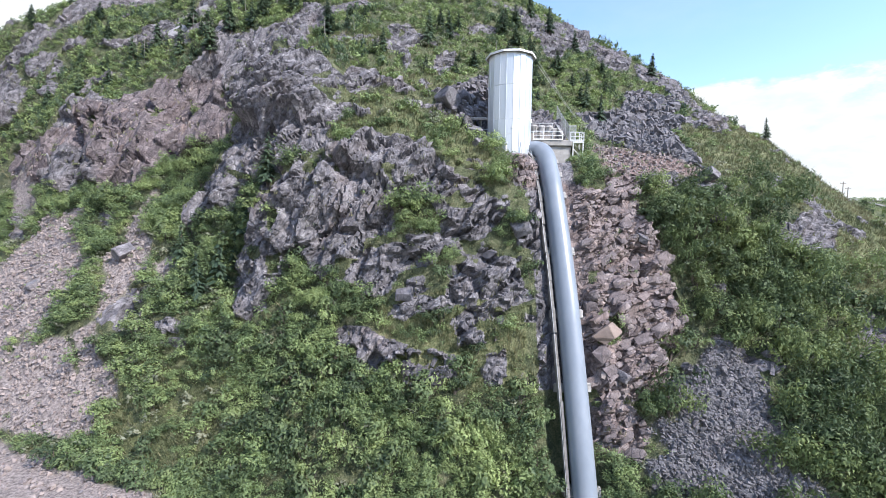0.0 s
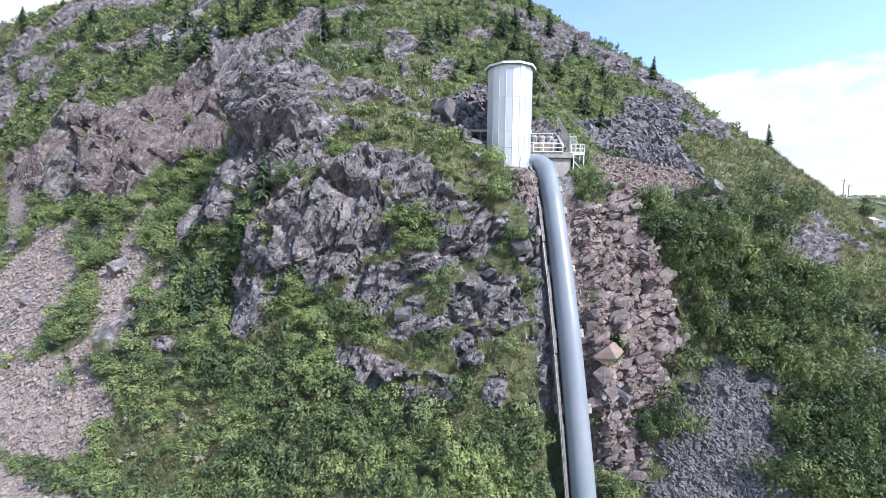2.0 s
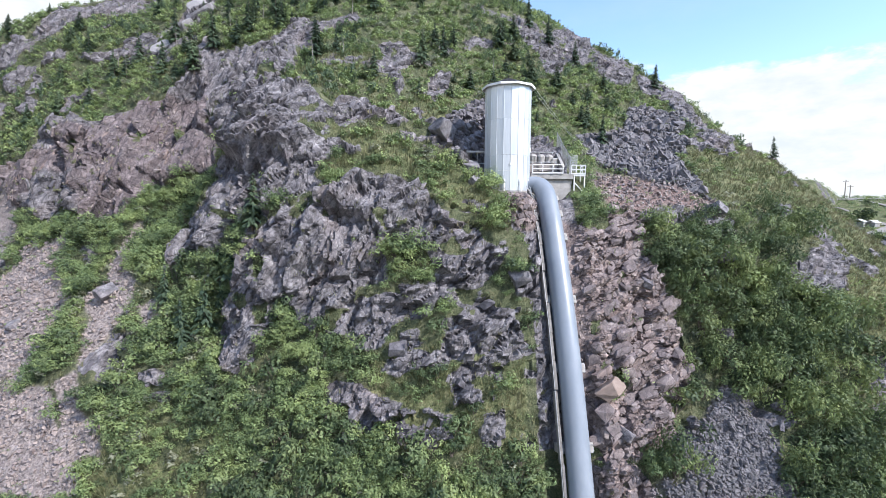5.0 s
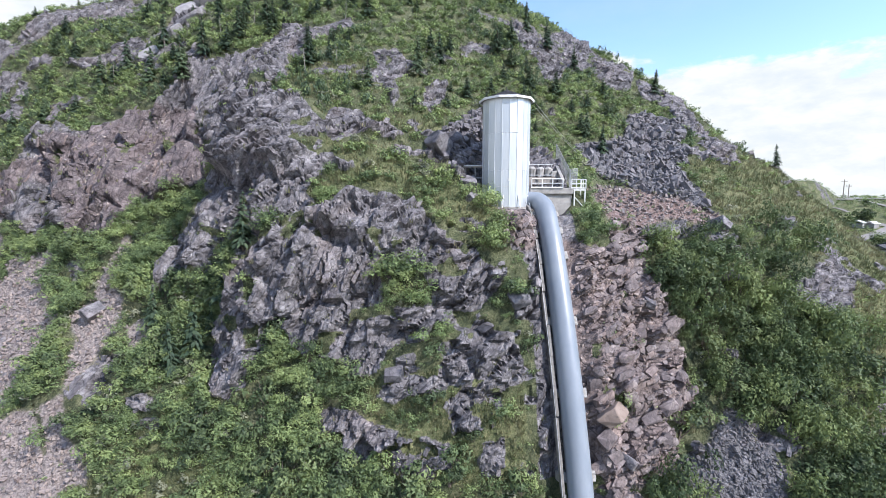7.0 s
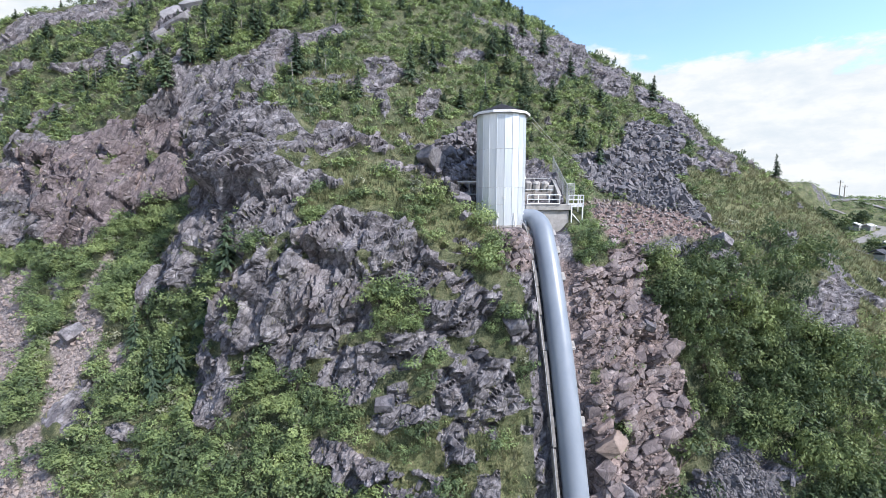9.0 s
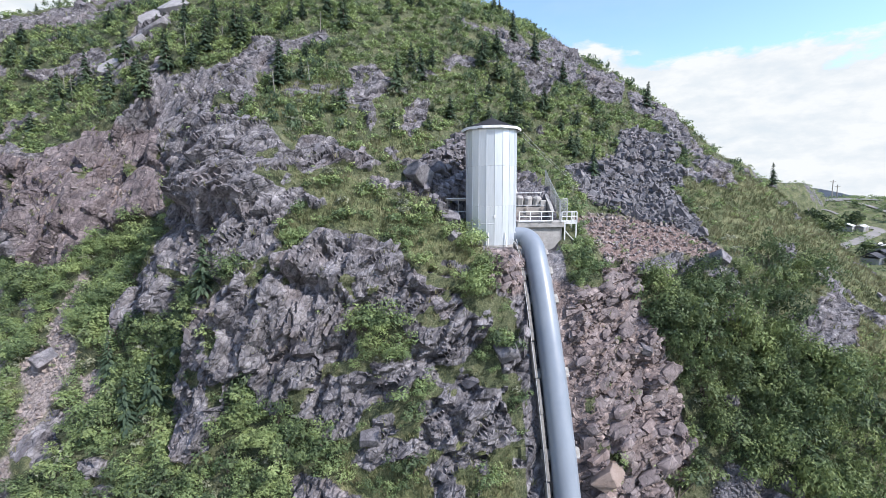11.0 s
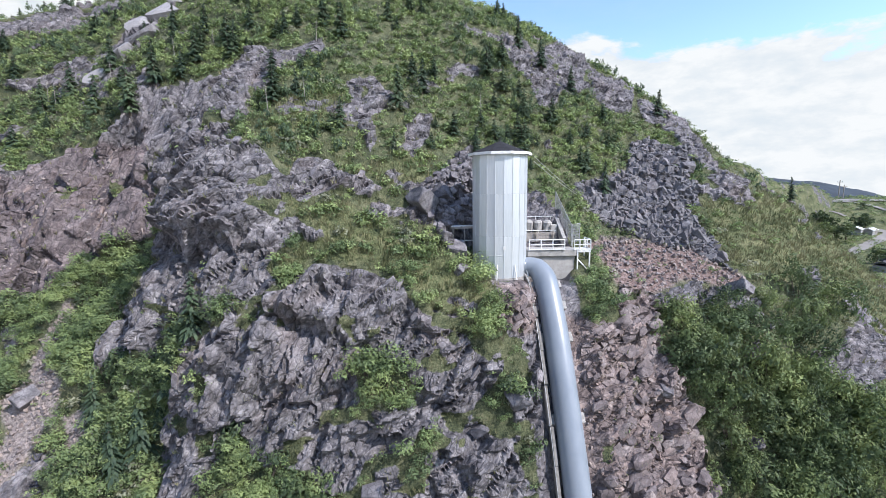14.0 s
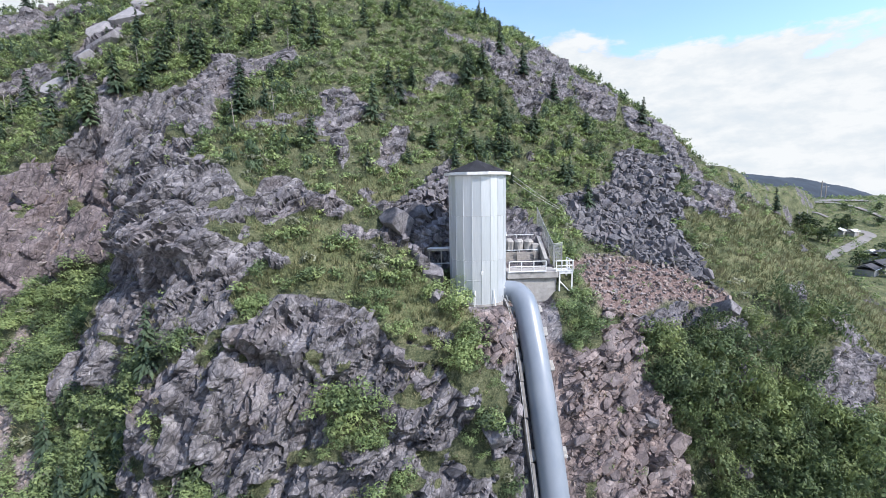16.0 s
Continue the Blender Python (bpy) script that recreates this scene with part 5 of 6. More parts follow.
def rock_sheet(name, lots, label):
    V, F, T, base = [], [], [], 0
    for shapes, (p, m, tint) in lots:
        pick = rng.integers(0, len(shapes), len(p))
        for t, (tv, tf) in enumerate(shapes):
            k = np.where(pick == t)[0]
            V.append((np.einsum("nij,vj->nvi", m[k], tv) + p[k][:, None, :]).reshape(-1, 3))
            F.append((tf[None] + (np.arange(len(k)) * len(tv))[:, None, None] + base).reshape(-1, 3))
            T.append(np.repeat(tint[k], len(tv)))
            base += len(k) * len(tv)
    mesh = numpy_mesh(name, np.concatenate(V), np.concatenate(F), CRAG)
    point_value(mesh, "tint", np.concatenate(T))
    return tagged(new(name, mesh), label, "rock", kind="stuff")


left_cliff = step(-flat[:, 0], 29, 35) * (gz < 62)
ridge_rock = step(flat[:, 0], 24, 30) * step(gz, 40, 46) + step(gz, 60, 66) * (flat[:, 0] < 24)
centre = np.clip(1 - left_cliff - ridge_rock, 0, 1) * (1 - masks["pink"])
pinkish = masks["pink"] * (flat[:, 0] > 0) * (1 - 0.75 * step(flat[:, 0], 21, 24) * step(gz, 34, 36.5))
seen = bare * (flat[:, 0] > -110) * (flat[:, 0] < 66) * (1 - trench)
seen = seen * (1 - step(np.hypot(flat[:, 0] - 10.4, flat[:, 1] - 72), 4.6, 3.2)) * (1 - step(np.hypot(np.maximum(np.abs(flat[:, 0] - 16.4) - 3.2, 0), np.maximum(np.abs(flat[:, 1] - 74.5) - 2, 0)), 1.2, 0.3))
seen = seen * (1 - step(np.hypot(flat[:, 0] - 6.3, flat[:, 1] - 73.0), 2.2, 1.4))
lots = [(splits, crag_blocks(seen * centre, 700, 0.25, 0.9, 2.0, 1.5, 0.5, 0.04, 22, 6, 40)),
        (splits, crag_blocks(seen * left_cliff, 500, 0.3, 1.0, 1.8, 2.0, 0.4, 0.03, 20, 5, 35)),
        (splits, crag_blocks(seen * ridge_rock, 600, 0.35, 1.3, 2.2, 0.6, 0.4, 0.06, 35, 6, 40)),
        (splits, crag_blocks(seen * pinkish, 120, 0.9, 2.6, 1.8, 0.5, 0.35, 0.0, -27, 4, 20)),
        (splits, crag_blocks(seen * pinkish, 300, 0.4, 1.3, 2.0, 0.5, 0.5, 0.03, -26, 6, 30)),
        (worn, crag_blocks(seen * pinkish, 700, 0.15, 0.42, 1.8, 0.7, 0.7, 0.15, -24, 16)),
        (splits, crag_blocks(bare * step(np.hypot((flat[:, 0] - 5.5) / 3.6, (gz - 48) / 5.5), 1.0, 0.7) * (np.hypot(flat[:, 0] - 10.15, flat[:, 1] - 72) > 3.6), 320, 0.4, 1.3, 1.6, 0.8, 0.7, 0.25, 10, 25))]
rock_sheet("crag_rock", lots, "split and jointed grey-violet bedrock of the crags")


def single_blocks(weight, count, parent):
    """The larger blocks, each a piece of the hillside."""
    p, m, tint = crag_blocks(weight, count, 0.7, 2.0, 1.8, 0.6, 0.5, 0.02, -26, 6, 30)
    shapes = []
    for v, f in worn:
        mesh = numpy_mesh("rock_block", v, f, CRAG)
        point_value(mesh, "tint", np.full(len(v), 0.6))
        shapes.append(mesh)
    for k in range(count):
        ob = new("rock_block", shapes[k % len(shapes)])
        ob.parent = parent
        q = Matrix(m[k].tolist()).to_4x4()
        q.translation = Vector(p[k])
        ob.matrix_basis = q


single_blocks(seen * pinkish, 280, hillside)

BOULDERS = [(-2.3, 61.1, 1.2), (36.2, 72.8, 1.5), (18.9, 60.3, 1.9), (10.2, 63.5, 1.5), (4.0, 59.4, 0.9), (-41.9, 74.8, 2.0), (-57.5, 77.7, 1.3), (20.4, 59.0, 1.3),
            (5.6, 68.8, 1.0), (41.4, 92.1, 1.5), (39.8, 94.0, 1.4), (7.1, 62.2, 1.2), (24.7, 66.0, 1.0), (2.0, 74.6, 2.3), (4.3, 76.4, 1.7), (5.4, 71.6, 1.8), (7.0, 69.8, 0.8)]
PALE_SLABS = [(-46.5, 103.5, 2.2), (-43.6, 105.0, 2.4), (-41.4, 107.8, 2.4), (-50, 102, 1.6), (-40, 111, 1.8), (-45, 107, 1.7)]


def boulder(k, x, y, r, mat, label):
    v, f = block_arrays(1500 + k)
    bm = bmesh.new()
    at = [bm.verts.new(q) for q in v * 1.7]
    for q in f:
        bm.faces.new([at[w] for w in q])
    bmesh.ops.dissolve_limit(bm, angle_limit=0.02, verts=bm.verts[:], edges=bm.edges[:])
    bmesh.ops.bevel(bm, geom=bm.edges[:], offset=0.05, segments=1, affect="EDGES")
    bmesh.ops.triangulate(bm, faces=bm.faces[:])
    bmesh.ops.subdivide_edges(bm, edges=bm.edges[:], cuts=1, use_grid_fill=True)
    for w in bm.verts:
        w.co += Vector(noise.noise_vector(w.co * 2.3 + Vector((k, 0, 0)))) * 0.06
    ob = part("boulder", bm, mat)
    ob.matrix_world = Matrix.LocRotScale(on_ground(x, y) + Vector((0, -0.15 * r, 0.05 * r)), Euler((0.5 + 0.1 * (k % 3), 0.35 * math.sin(k * 1.7), k * 2.1)), (r, r * 0.8, r * 0.6))
    tagged(ob, label, "boulder", "boulders")


for k, (x, y, r) in enumerate(BOULDERS):
    boulder(k, x, y, r, CRAG if k != 2 else TANSTONE, "large angular weathered boulder lodged in the slope" if k != 2 else "large orange-pink broken boulder beside the pipe")
for k, (x, y, r) in enumerate(PALE_SLABS):
    v, f = worn[k]
    slab = new("rock_slab", numpy_mesh("rock_slab", v, f, PALE))
    slab.matrix_world = Matrix.LocRotScale(on_ground(x, y) + Vector((0, -0.1 * r, 0.15 * r)), Euler((radians(38 + 5 * k), radians(-24 - 3 * k), radians(8 * k - 12))), (r * 2.0, r * 1.4, r * 0.8))
    tagged(slab, "big pale grey slab resting on the upper slope", "boulder", "rock slabs")


# ---- plants ----
def shrub_arrays(seed, leaves=170, leaf=0.2):
    """A rounded alder bush of radius about 1: clumps of small leaves."""
    g = np.random.default_rng(seed)
    n = 7
    mid = np.column_stack([g.normal(0, 0.42, n), g.normal(0, 0.42, n), g.uniform(0.2, 0.85, n)])
    rad = g.uniform(0.3, 0.52, n)
    k = g.integers(0, n, leaves)
    d = g.normal(size=(leaves, 3))
    d[:, 2] = np.abs(d[:, 2]) * 0.9 - 0.25
    d /= np.linalg.norm(d, axis=1)[:, None]
    c = mid[k] + d * (rad[k] * g.uniform(0.7, 1.08, leaves))[:, None]
    nrm = d + g.normal(0, 0.45, (leaves, 3)) + np.array([0, 0, 0.6])
    nrm /= np.linalg.norm(nrm, axis=1)[:, None]
    a = np.cross(nrm, g.normal(size=(leaves, 3)))
    a /= np.linalg.norm(a, axis=1)[:, None]
    b = np.cross(nrm, a)
    s = (leaf * g.uniform(0.6, 1.25, leaves))[:, None]
    v = np.stack([c - a * s - b * s * 0.5, c - a * s * 0.7 + b * s * 0.6, c + a * s * 1.2], 1).reshape(-1, 3)
    return v, np.arange(leaves * 3).reshape(-1, 3)


def tuft_arrays(seed, blades=6):
    g = np.random.default_rng(seed)
    v = []
    for _ in range(blades):
        o, a = g.normal(0, 0.22, 2), g.uniform(0, 6.28)
        d, t = np.array([np.cos(a), np.sin(a)]) * 0.07, g.normal(0, 0.28, 2)
        z = g.uniform(0.55, 1.1)
        v += [(o[0] - d[0], o[1] - d[1], -0.1), (o[0] + d[0], o[1] + d[1], -0.1), (o[0] + t[0], o[1] + t[1], z)]
    return np.array(v), np.arange(blades * 3).reshape(-1, 3)


open_ground = (1 - bare) * (1 - masks["gravel"]) * (1 - masks["scree"]) * (1 - masks["talus"])
clear = step(np.hypot(flat[:, 0] - 10.4, flat[:, 1] - 72), 3.0, 4.6) * (1 - step(np.abs(flat[:, 0] - 15.2), 3.2, 2.0) * (gz < 41.5)) * (1 - step(np.hypot(np.maximum(np.abs(flat[:, 0] - 16.4) - 3.2, 0), np.maximum(np.abs(flat[:, 1] - 75.5) - 3, 0)), 1.0, 0.2))
open_ground = open_ground * clear * (flat[:, 0] > -128) * (flat[:, 0] < 90) * (flat[:, 1] > 49) * (flat[:, 1] < 150) * (gz > -2.5)
bushy = open_ground * (1 - np.where(flat[:, 0] < 20, 0.5, 0.8) * masks["grass"]) * (1 - 0.75 * step(flat[:, 0], 42, 52) * step(gz, 28, 36))
beside_rock = np.maximum(bare, masks["gravel"]).reshape(nx, ny)
for _ in range(14):
    beside_rock[1:-1, 1:-1] = (beside_rock[1:-1, 1:-1] + beside_rock[2:, 1:-1] + beside_rock[:-2, 1:-1] + beside_rock[1:-1, 2:] + beside_rock[1:-1, :-2]) / 5
bushy = bushy * (1 - 0.85 * step(beside_rock.ravel(), 0.08, 0.4) * (1 - masks["bush"]))
bushes = [shrub_arrays(500 + k, 330, 0.088) for k in range(9)]
fewer = [shrub_arrays(560 + k, 52, 0.21) for k in range(6)]
lower = bushy * step(-gz, -46, -38) * (flat[:, 0] > -85) * (flat[:, 0] < 75)
lower = lower * (1 + 0.5 * step(flat[:, 0], 20, 27) * (gz < 37))
lower = lower * (0.3 + 0.7 * step(fbm(ground * np.array([0.22, 0.22, 0.16]), 59, 3), 0.44, 0.54))
count = 2700
p, n, k = scatter(lower * step(-flat[:, 0], -24, -19), count, rng)
size = 0.65 + 1.05 * rng.uniform(0, 1, count) ** 1.6
joined("alder_thicket", p - n * 0.15, np.column_stack([size, size, size * 1.1]), bushes, rng, LEAF, "dense green alder thicket covering the slope", "shrubs", True, n * np.array([0.35, 0.35, 0]), rng.uniform(0, 1, count))
crowns = [shrub_arrays(540 + k, 520, 0.066) for k in range(7)]
count = 950
p, n, k = scatter((0.4 * bushy + lower) * step(-gz, -39, -33) * (1 - 0.8 * step(flat[:, 0], 48, 56) * step(gz, 22, 28)) * (flat[:, 0] < 72) * step(flat[:, 0], 19, 24), count, rng)
size = 1.2 + 1.5 * rng.uniform(0, 1, count) ** 1.5
joined("tall_thicket", p - n * 0.2, np.column_stack([size, size, size * rng.uniform(1.3, 1.9, count)]), crowns, rng, ALDER, "tall dark green alders crowding the gully", "shrubs", True, n * np.array([0.2, 0.2, 0]), rng.uniform(0, 1, count))
count = 7500
p, n, k = scatter(bushy * step(gz, 36, 46) * (1 - 0.6 * step(gz, 78, 88)), count, rng)
joined("upper_thicket", p - n * 0.15, rng.uniform(0.5, 1.05, count), fewer, rng, LEAF, "patchy green alder and birch scrub on the upper slope", "shrubs", True, n * np.array([0.35, 0.35, 0]), rng.uniform(0, 1, count))
count = 1500
p, n, k = scatter(bushy * (0.25 + step(-flat[:, 0], 12, 30) * step(-gz, -34, -20)), count, rng)
joined("willow_scrub", p, rng.uniform(0.5, 1.0, count), fewer, rng, SCRUB, "silvery grey-green willow scrub on the lower slope", "shrubs", True, n * np.array([0.35, 0.35, 0]), rng.uniform(0, 1, count))
small = [shrub_arrays(600 + k, 26, 0.22) for k in range(6)]
count = 6500
p, n, k = scatter(open_ground + (0.09 * bare + 0.6 * masks["gravel"] * (gz > 7)) * clear, count, rng)
joined("low_heath", p, rng.uniform(0.25, 0.6, count), small, rng, LEAF, "low creeping heath and seedlings among the rocks", "undergrowth", True, n * np.array([0.4, 0.4, 0]), rng.uniform(0.2, 1, count))
count = 1000
p, n, k = scatter(bushy * step(gz, 42, 50) * step(fbm(ground * 0.07, 57, 3), 0.46, 0.56), count, rng)
size = rng.uniform(0.5, 1.1, count)
joined("spruce_scrub", p - n * 0.1, np.column_stack([size * 0.8, size * 0.8, size * 1.7]), fewer, rng, NEEDLE, "dark stunted spruce scrub on the upper slope", "shrubs", True, n * np.array([0.2, 0.2, 0]), rng.uniform(0, 1, count))
tufts = [tuft_arrays(700 + k) for k in range(6)]
count = 26000
p, n, k = scatter(open_ground * (0.2 + masks["grass"]) * (flat[:, 0] < 75) * (gz < 66) + 0.04 * clear * bare, count, rng)
joined("grass_tufts", p, rng.uniform(0.35, 0.8, count), tufts, rng, GRASS, "yellow-green grass in tufts on the ledges", "grass", True, n * np.array([0.4, 0.4, 0]), rng.uniform(0, 1, count))


def shrub(seed):
    v, f = shrub_arrays(seed, 400, 0.105)
    ob = new("alder_shrub", numpy_mesh("alder_shrub", v, f, LEAF))
    bm = bmesh.new()
    g = random.Random(seed)
    for _ in range(6):
        bar_into(bm, (g.uniform(-0.12, 0.12), g.uniform(-0.12, 0.12), -0.35), (g.uniform(-0.6, 0.6), g.uniform(-0.6, 0.6), g.uniform(0.5, 0.95)), 0.035, 5, 0.012)
    part("stem", bm, BARK, ob)
    return tagged(ob, "leafy green alder shrub growing on the slope", "shrub", "alder shrubs")


kinds = [shrub(900 + k) for k in range(5)]
p, n, k = scatter(bushy * (gz < 36) * (flat[:, 0] > -60) * (flat[:, 0] < 62), 290, rng)
for i in range(290):
    s = rng.uniform(1.0, 2.2)
    m = Matrix.Translation(p[i]) @ pose(0, 0, 0, rng.uniform(-4, 14), rng.uniform(-8, 8), rng.uniform(0, 360)) @ Matrix.Diagonal((s, s, s * rng.uniform(0.85, 1.25), 1))
    if i < 5:
        kinds[i].matrix_basis = m
    else:
        ob = copy_thing(kinds[i % 5], Matrix.Identity(4))
        ob.matrix_basis = m


def spruce(seed):
    """A small ragged spruce, 1 high."""
    g = np.random.default_rng(seed)
    tree = thing("spruce_tree", "small dark green spruce on the hillside", "tree", "spruce trees")
    part("trunk", bar((0, 0, -0.08), (0, 0, 0.97), 0.022, 7, 0.004), BARK, tree)
    V = []
    tiers = 24
    for t in range(tiers):
        z = 0.05 + 0.92 * t / tiers
        reach = 0.225 * (1 - z) ** 0.8 + 0.015
        for _ in range(9 if t < 16 else 6):
            a, r = g.uniform(0, 6.28), reach * g.uniform(0.45, 1.2)
            d, s = np.array([np.cos(a), np.sin(a), 0]), np.array([-np.sin(a), np.cos(a), 0])
            z0 = z + g.uniform(-0.02, 0.02)
            for u in (0.3, 0.62, 0.92):
                c = d * r * u + np.array([0, 0, z0 - 0.25 * r * u])
                w = 0.032 * (1.25 - u * 0.6) * (1.2 - 0.6 * z)
                tip = d * r * 0.34 + np.array([0, 0, -0.3 * r])
                up = np.array([0, 0, g.uniform(-0.02, 0.03)])
                V += [c - s * w, c - tip * 0.3 + up, c + s * w, c + tip + up * 0.5]
    V = np.array(V)
    ob = new("crown", numpy_mesh("crown", V, np.arange(len(V)).reshape(-1, 4), NEEDLE))
    ob.parent = tree
    return tree


SPRUCES = [(-38.5, 92.6, 7.0), (-36.5, 95.2, 6.6), (-46.2, 95.4, 5.8), (-31.4, 96.6, 5.5), (-27.2, 97.7, 6.0), (-33.2, 95.1, 5.0), (-46.4, 100.4, 6.0), (-54.5, 102.6, 5.5), (-24.3, 100.1, 4.8), (-18.7, 98.5, 3.8), (-31.8, 101.6, 4.9),
           (-9.9, 97.6, 6.4), (-13.2, 100.5, 5.3), (-3.3, 103.2, 4.5), (-13.7, 85.3, 3.5), (-7.6, 81.6, 4.0), (-1.2, 86.9, 5.8), (2.1, 91.5, 5.1), (-18.8, 68.6, 4.7), (-22.6, 68.8, 5.3), (-26.2, 68.4, 5.0), (-31.9, 71.7, 4.2), (-27.9, 67.6, 4.6)]
MORE_SPRUCES = [(-24.7, 68.6, 3.3), (18.8, 107.7, 5.8), (22.3, 105.4, 5.2), (27.3, 87.9, 4.6), (25.9, 90.8, 4.4), (12.3, 99.2, 5.2), (27.1, 102.9, 4.5), (16.5, 115.0, 4.0), (-60.3, 103.7, 5.6), (-37.7, 103.1, 5.0), (57.5, 92.0, 3.6), (43.5, 106.0, 4.6)]
firs = [spruce(40 + k) for k in range(5)]
for k, (x, y, h) in enumerate(SPRUCES + MORE_SPRUCES):
    h *= 1.3 if y < 73 else 1.0
    m = Matrix.Translation(on_ground(x, y - (1.0 if y < 73 else 0))) @ pose(0, 0, 0, random.uniform(-3, 3), random.uniform(-3, 3), random.uniform(0, 360)) @ Matrix.Diagonal((h * random.uniform(0.85, 1.15), h, h, 1))
    ob = firs[k] if k < 5 else copy_thing(firs[k % 5], Matrix.Identity(4))
    ob.matrix_basis = m
p, n, k = scatter(bushy * step(gz, 46, 54) * (gz < 88) * (flat[:, 0] < 20), 140, rng)
for i in range(140):
    h = rng.uniform(1.4, 4.6)
    ob = copy_thing(firs[i % 5], Matrix.Identity(4))
    ob.matrix_basis = Matrix.Translation(p[i]) @ pose(0, 0, 0, 0, 0, rng.uniform(0, 360)) @ Matrix.Diagonal((h * 1.35, h * 1.35, h, 1))


p, n, k = scatter(bushy * (flat[:, 0] > 8) * (flat[:, 0] < 33) * step(gz, 46, 49) * (gz < 66), 16, rng)
for i in range(16):
    h = rng.uniform(1.8, 4.0)
    ob = copy_thing(firs[i % 5], Matrix.Identity(4))
    ob.matrix_basis = Matrix.Translation(p[i]) @ pose(0, 0, 0, 0, 0, rng.uniform(0, 360)) @ Matrix.Diagonal((h * 1.5, h * 1.5, h, 1))


def snag(x, y, h):
    t = thing("dead_tree", "bare grey dead spruce trunk standing on the slope", "tree", "dead trees", at=on_ground(x, y))
    part("trunk", bar((0, 0, -0.3), (random.uniform(-0.2, 0.2), 0, h), 0.07, 6, 0.02), SNAG, t)
    for _ in range(7):
        z, a = random.uniform(0.35, 0.9) * h, random.uniform(0, 6.28)
        part("branch", bar((0, 0, z), (math.cos(a) * 0.5, math.sin(a) * 0.5, z + random.uniform(-0.1, 0.25)), 0.025, 4, 0.008), SNAG, t)


for x, y, h in [(-56.8, 102.0, 4.6), (-16.3, 82.3, 3.3), (-13.3, 96.1, 2.7), (-12.4, 84.3, 3.0), (-60.6, 105.4, 4.1), (-29.7, 98.7, 2.8), (10.6, 92.4, 3.5), (-44.0, 97.0, 4.0), (-35.0, 98.0, 3.6)]:
    snag(x, y, h)


# ---- the valley beyond ----
def ridge(name, mat, keys, deep, label, category, rough, seed):
    """A far hill: its skyline as a few keys (x, y, z), falling to both sides."""
    line = glide(keys, 50)
    n = len(line)
    rows = np.linspace(-1, 1, 61)
    V = []
    for k, q in enumerate(line):
        for r in rows:
            z = q.z - (q.z + 150) * abs(r) ** 1.6
            V.append((q.x + r * deep * 0.25, q.y + r * deep, z))
    V = np.array(V)
    V[:, 2] += (fbm(V / rough, seed, 4) - 0.5) * rough * 0.22
    idx = np.arange(len(V)).reshape(n, len(rows))
    F = np.stack([idx[:-1, :-1].ravel(), idx[1:, :-1].ravel(), idx[1:, 1:].ravel(), idx[:-1, 1:].ravel()], 1)
    mesh = numpy_mesh(name, V, F, mat, True)
    point_value(mesh, "rock", np.clip((fbm(V / 4.0, seed + 3, 4) - 0.52) * 7, 0, 1))
    point_value(mesh, "grass", np.full(len(V), 0.5))
    tagged(new(name, mesh), label, category, kind="structure")
    return V


ridge("far_ridge", WOODS, [(600, 1300, 84), (951, 1300, 71), (1130, 1300, 56), (1222, 1300, 41), (1296, 1300, 23), (1354, 1300, 3), (1444, 1300, -14), (1700, 1300, -30)], 500, "distant dark wooded hill", "hill", 60.0, 5)
slope_points = np.concatenate([
    ridge("near_ridge", HILL, [(104, 172, 47), (121, 176, 49.4), (127, 178, 48.5), (136, 183, 47.6), (147, 188, 48), (161.5, 198, 45), (177, 209, 41.8), (197, 222, 38)], 44, "low green ridge with rock outcrops across the valley", "hill", 7.0, 9),
    ridge("rocky_knoll", HILL, [(70, 148, 52), (81.5, 150, 54.5), (88, 150, 54.6), (92, 150, 54.2), (98, 152, 52.4), (104, 156, 50), (112, 162, 46.5), (122, 170, 40)], 40, "rounded rocky knoll covered in low green scrub", "hill", 7.0, 19)])


def valley_z(x, y):
    return float(height(np.array([x]), np.array([y]))[0])


def strip(name, keys, wide, mat, label, category):
    """A road laid on the valley floor."""
    line = glide([(x, y, 0) for x, y in keys], 40)
    V, F = [], []
    for k, q in enumerate(line):
        d = (line[min(k + 1, len(line) - 1)] - line[max(k - 1, 0)]).normalized()
        for s in (-1, 1):
            x, y = q.x - d.y * s * wide / 2, q.y + d.x * s * wide / 2
            V.append((x, y, valley_z(x, y) + 0.3))
    for k in range(len(line) - 1):
        F.append((2 * k, 2 * k + 1, 2 * k + 3, 2 * k + 2))
    mesh = numpy_mesh(name, np.array(V), np.array(F), mat)
    return tagged(new(name, mesh), label, category, kind="structure")


strip("valley_road", [(124, 149), (134.8, 155.4), (145.4, 161.2), (153.8, 165.6), (158.8, 168.4), (157.7, 171.3), (151.2, 170)], 3.0, ROAD, "pale gravel road winding along the valley", "road")
strip("upper_road", [(168.8, 200.1), (174, 199), (176, 195), (176.6, 188.6), (176, 180), (173, 170)], 1.8, ROAD, "pale gravel road across the far slope", "road")
strip("gravel_yard", [(165, 204), (176, 203), (192, 201)], 5.0, ROAD, "pale gravel yard on the edge of the plateau", "yard")
strip("side_track", [(150, 200), (155.5, 193), (158.8, 189.3), (158.7, 184.3)], 1.2, ROAD, "pale track crossing the valley meadows", "track")


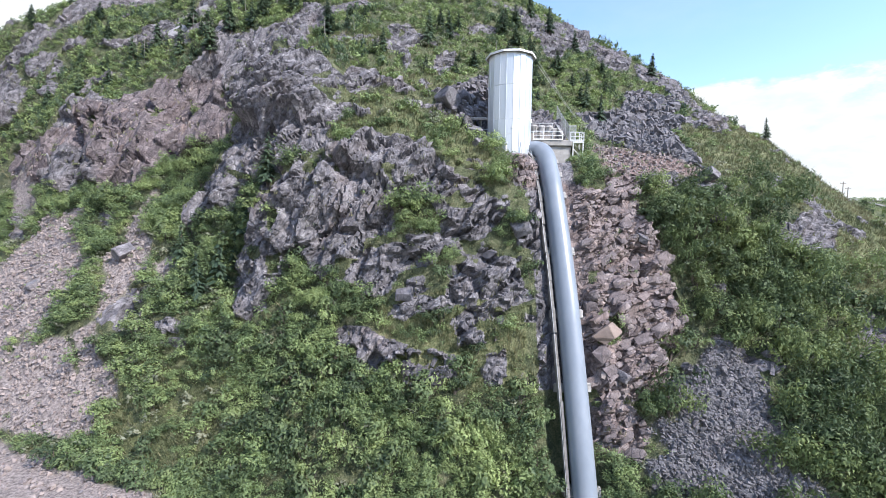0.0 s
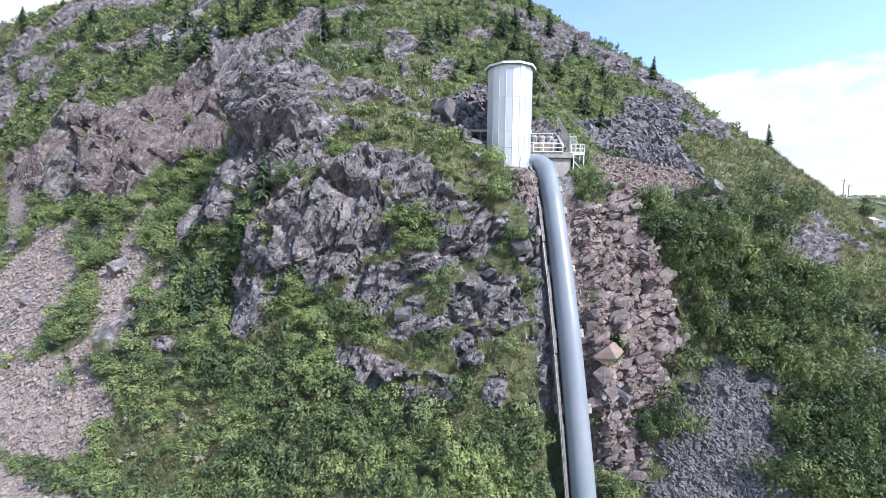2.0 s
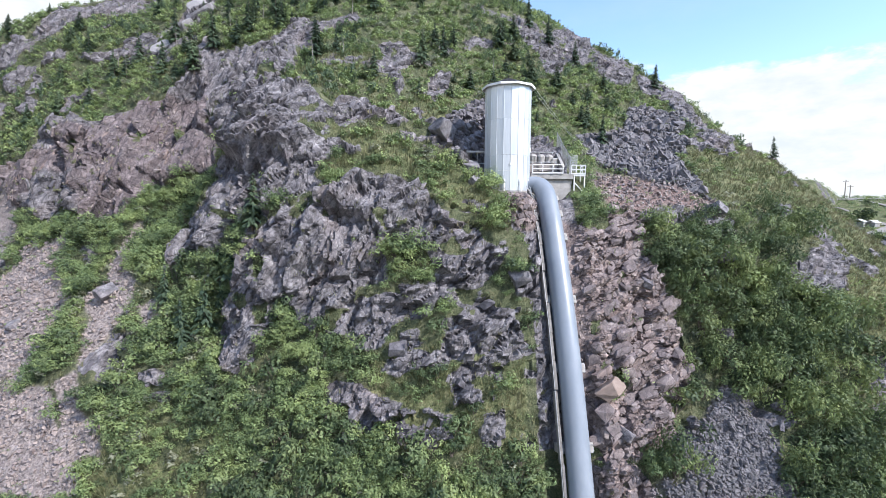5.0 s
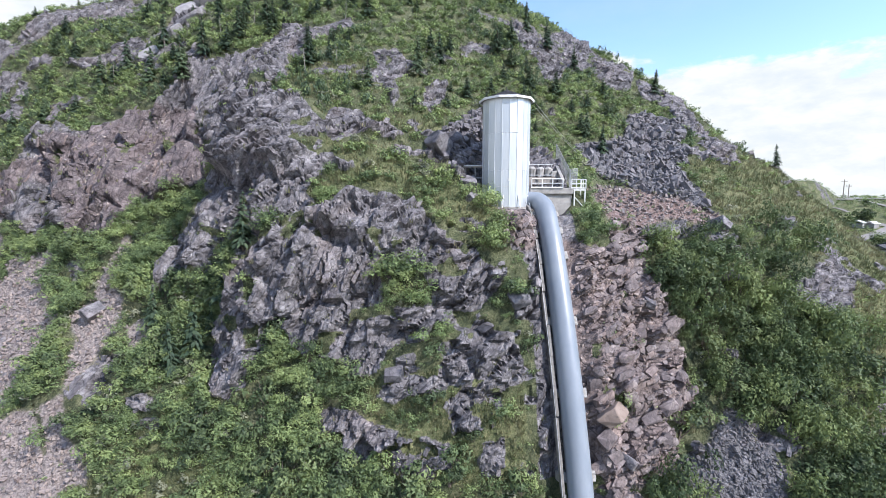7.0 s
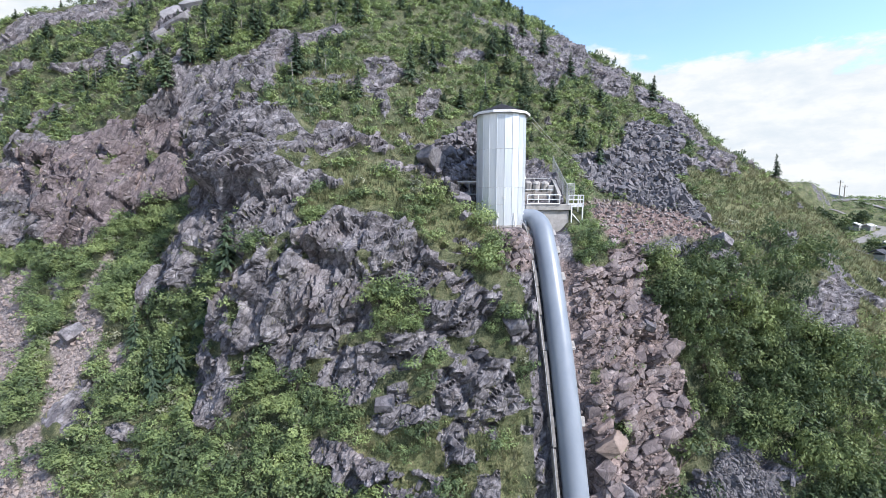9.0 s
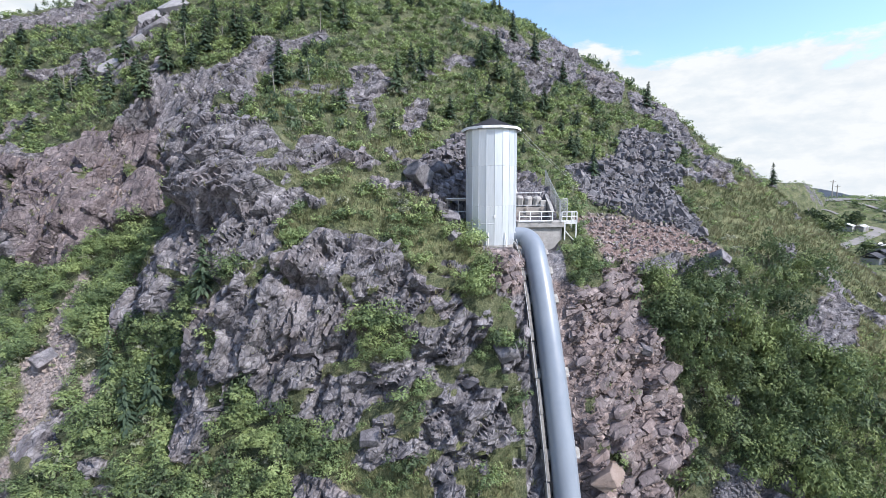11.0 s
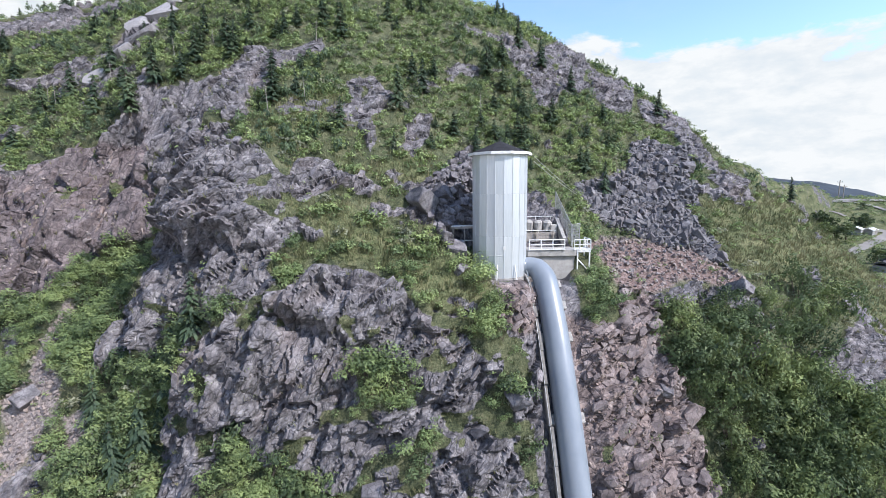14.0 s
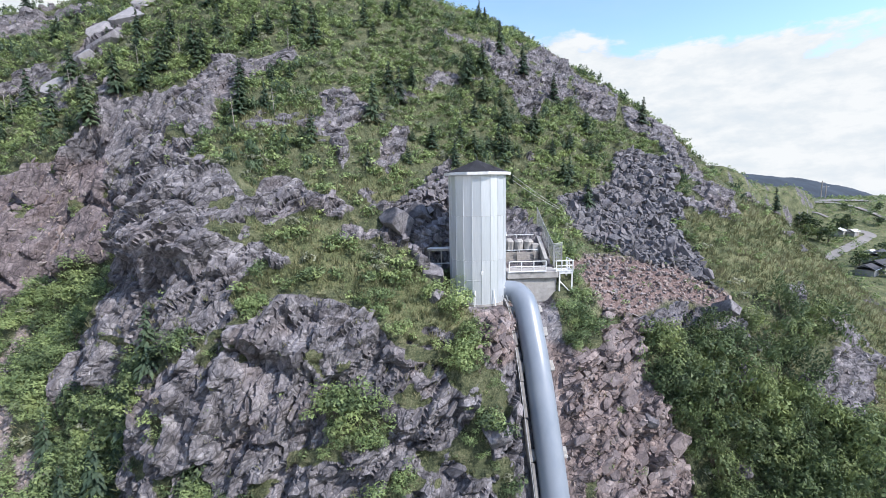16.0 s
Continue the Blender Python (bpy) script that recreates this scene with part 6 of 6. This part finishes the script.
def far_tree(seed):
    g = np.random.default_rng(seed)
    n = 420
    d = g.normal(size=(n, 3))
    d /= np.linalg.norm(d, axis=1)[:, None]
    k = g.integers(0, 6, n)
    mid = np.column_stack([g.normal(0, 0.9, 6), g.normal(0, 0.9, 6), g.uniform(2.2, 5.0, 6)])
    c = mid[k] + d * g.uniform(0.9, 1.7, n)[:, None]
    v = np.stack([c + g.normal(0, 0.32, (n, 3)) for _ in range(3)], 1).reshape(-1, 3)
    tree = thing("broadleaf_tree", "rounded dark green tree in the valley", "tree", "valley trees")
    ob = new("crown", numpy_mesh("crown", v, np.arange(n * 3).reshape(-1, 3), ALDER))
    ob.parent = tree
    part("trunk", bar((0, 0, -0.5), (0, 0, 3), 0.25, 7, 0.1), BARK, tree)
    return tree


grove = [far_tree(20 + k) for k in range(3)]
spots = [(142.5, 177.3, 1.1), (142.2, 173.4, 1.0), (138, 166.7, 0.9), (139.3, 163.9, 1.1), (152.2, 171.9, 1.0), (154.4, 172.5, 0.9), (136, 169, 0.9), (145, 180, 0.8), (130, 186, 1.0), (170.2, 189.3, 0.5), (180.3, 185.7, 0.6), (168.4, 174.6, 0.6), (126, 141, 0.8), (131, 139, 0.8), (122, 128, 0.9), (146, 152, 0.7), (163, 181, 0.4), (160, 195, 0.4)]
for k, (x, y, s) in enumerate(spots):
    ob = grove[k] if k < 3 else copy_thing(grove[k % 3], Matrix.Identity(4))
    ob.matrix_basis = Matrix.Translation((x, y, valley_z(x, y))) @ pose(0, 0, 0, 0, 0, 70 * k) @ Matrix.Diagonal((s, s, s * 0.9, 1))
count = 3600
bx, by = rng.uniform(92, 230, count), rng.uniform(110, 225, count)
keep = height(bx, by) < 42
bx, by = bx[keep], by[keep]
bz = height(bx, by)
joined("valley_scrub", np.column_stack([bx, by, bz]), 0.4 + 1.3 * rng.uniform(0, 1, len(bx)) ** 3, small, rng, LEAF, "scattered low bushes over the valley floor", "shrubs", True, None, rng.uniform(0, 1, len(bx)))


slope_points = slope_points[slope_points[:, 2] > 24]
slope_points = slope_points[rng.integers(0, len(slope_points), 1200)]
joined("ridge_scrub", slope_points, rng.uniform(0.3, 0.9, 1200), small, rng, LEAF, "low bushes dotting the ridge across the valley", "shrubs", True, None, rng.uniform(0, 1, 1200))


def utility_pole(x, y, h):
    z = valley_z(x, y)
    t = thing("utility_pole", "wooden utility pole beside the valley road", "pole", "utility poles", at=(x, y, z))
    part("mast", bar((0, 0, -2), (0, 0, h), 0.22, 8, 0.16), TIMBER, t)
    arm = part("cross_arm", box((2.6, 0.2, 0.2), pose(0, 0, h - 0.8), 0.02), TIMBER, t)
    for x in (-1.15, 0, 1.15):
        part("insulator", bar((x, 0, h - 0.7), (x, 0, h - 0.35), 0.12, 8, 0.08), WHITE, arm)


utility_pole(178, 208, 8)
utility_pole(184, 212, 6)


def shed(x, y, turn, size, roof):
    z = valley_z(x, y)
    s = thing("shed", "grey-roofed low building beside the valley road", "building", "valley sheds", at=(x, y, z), turn=turn)
    lx, ly, h = size
    part("wall", box((lx, ly, h), pose(0, 0, h / 2 - 0.4), 0.03), SIDING, s)
    for side in (-1, 1):
        slope = part("roof", box((lx + 0.8, ly * 0.62, 0.2), pose(0, side * ly * 0.27, h + ly * 0.14 - 0.25, -side * 28), 0.02), roof, s)
        part("gutter", bar((-lx / 2 - 0.4, side * ly * 0.56, h - 0.3), (lx / 2 + 0.4, side * ly * 0.56, h - 0.3), 0.07), GALV, slope)
    part("door", box((1.0, 0.08, 2.0), pose(lx * 0.2, -ly / 2 - 0.03, 0.8), 0.01), TIMBER, s)


shed(149.5, 170.6, 35, (4.4, 3, 1.8), WHITE)
shed(153.5, 169.6, 20, (3.0, 2.4, 1.6), WHITE)
shed(137, 145.6, 35, (7, 4.5, 2.2), SHINGLE)
shed(124.6, 134.4, 20, (6, 4.5, 2.2), SHINGLE)
shed(118, 131.5, 30, (4.5, 3.6, 2.0), SHINGLE)
shed(140.6, 151.4, 25, (2.6, 2.0, 1.5), WHITE)
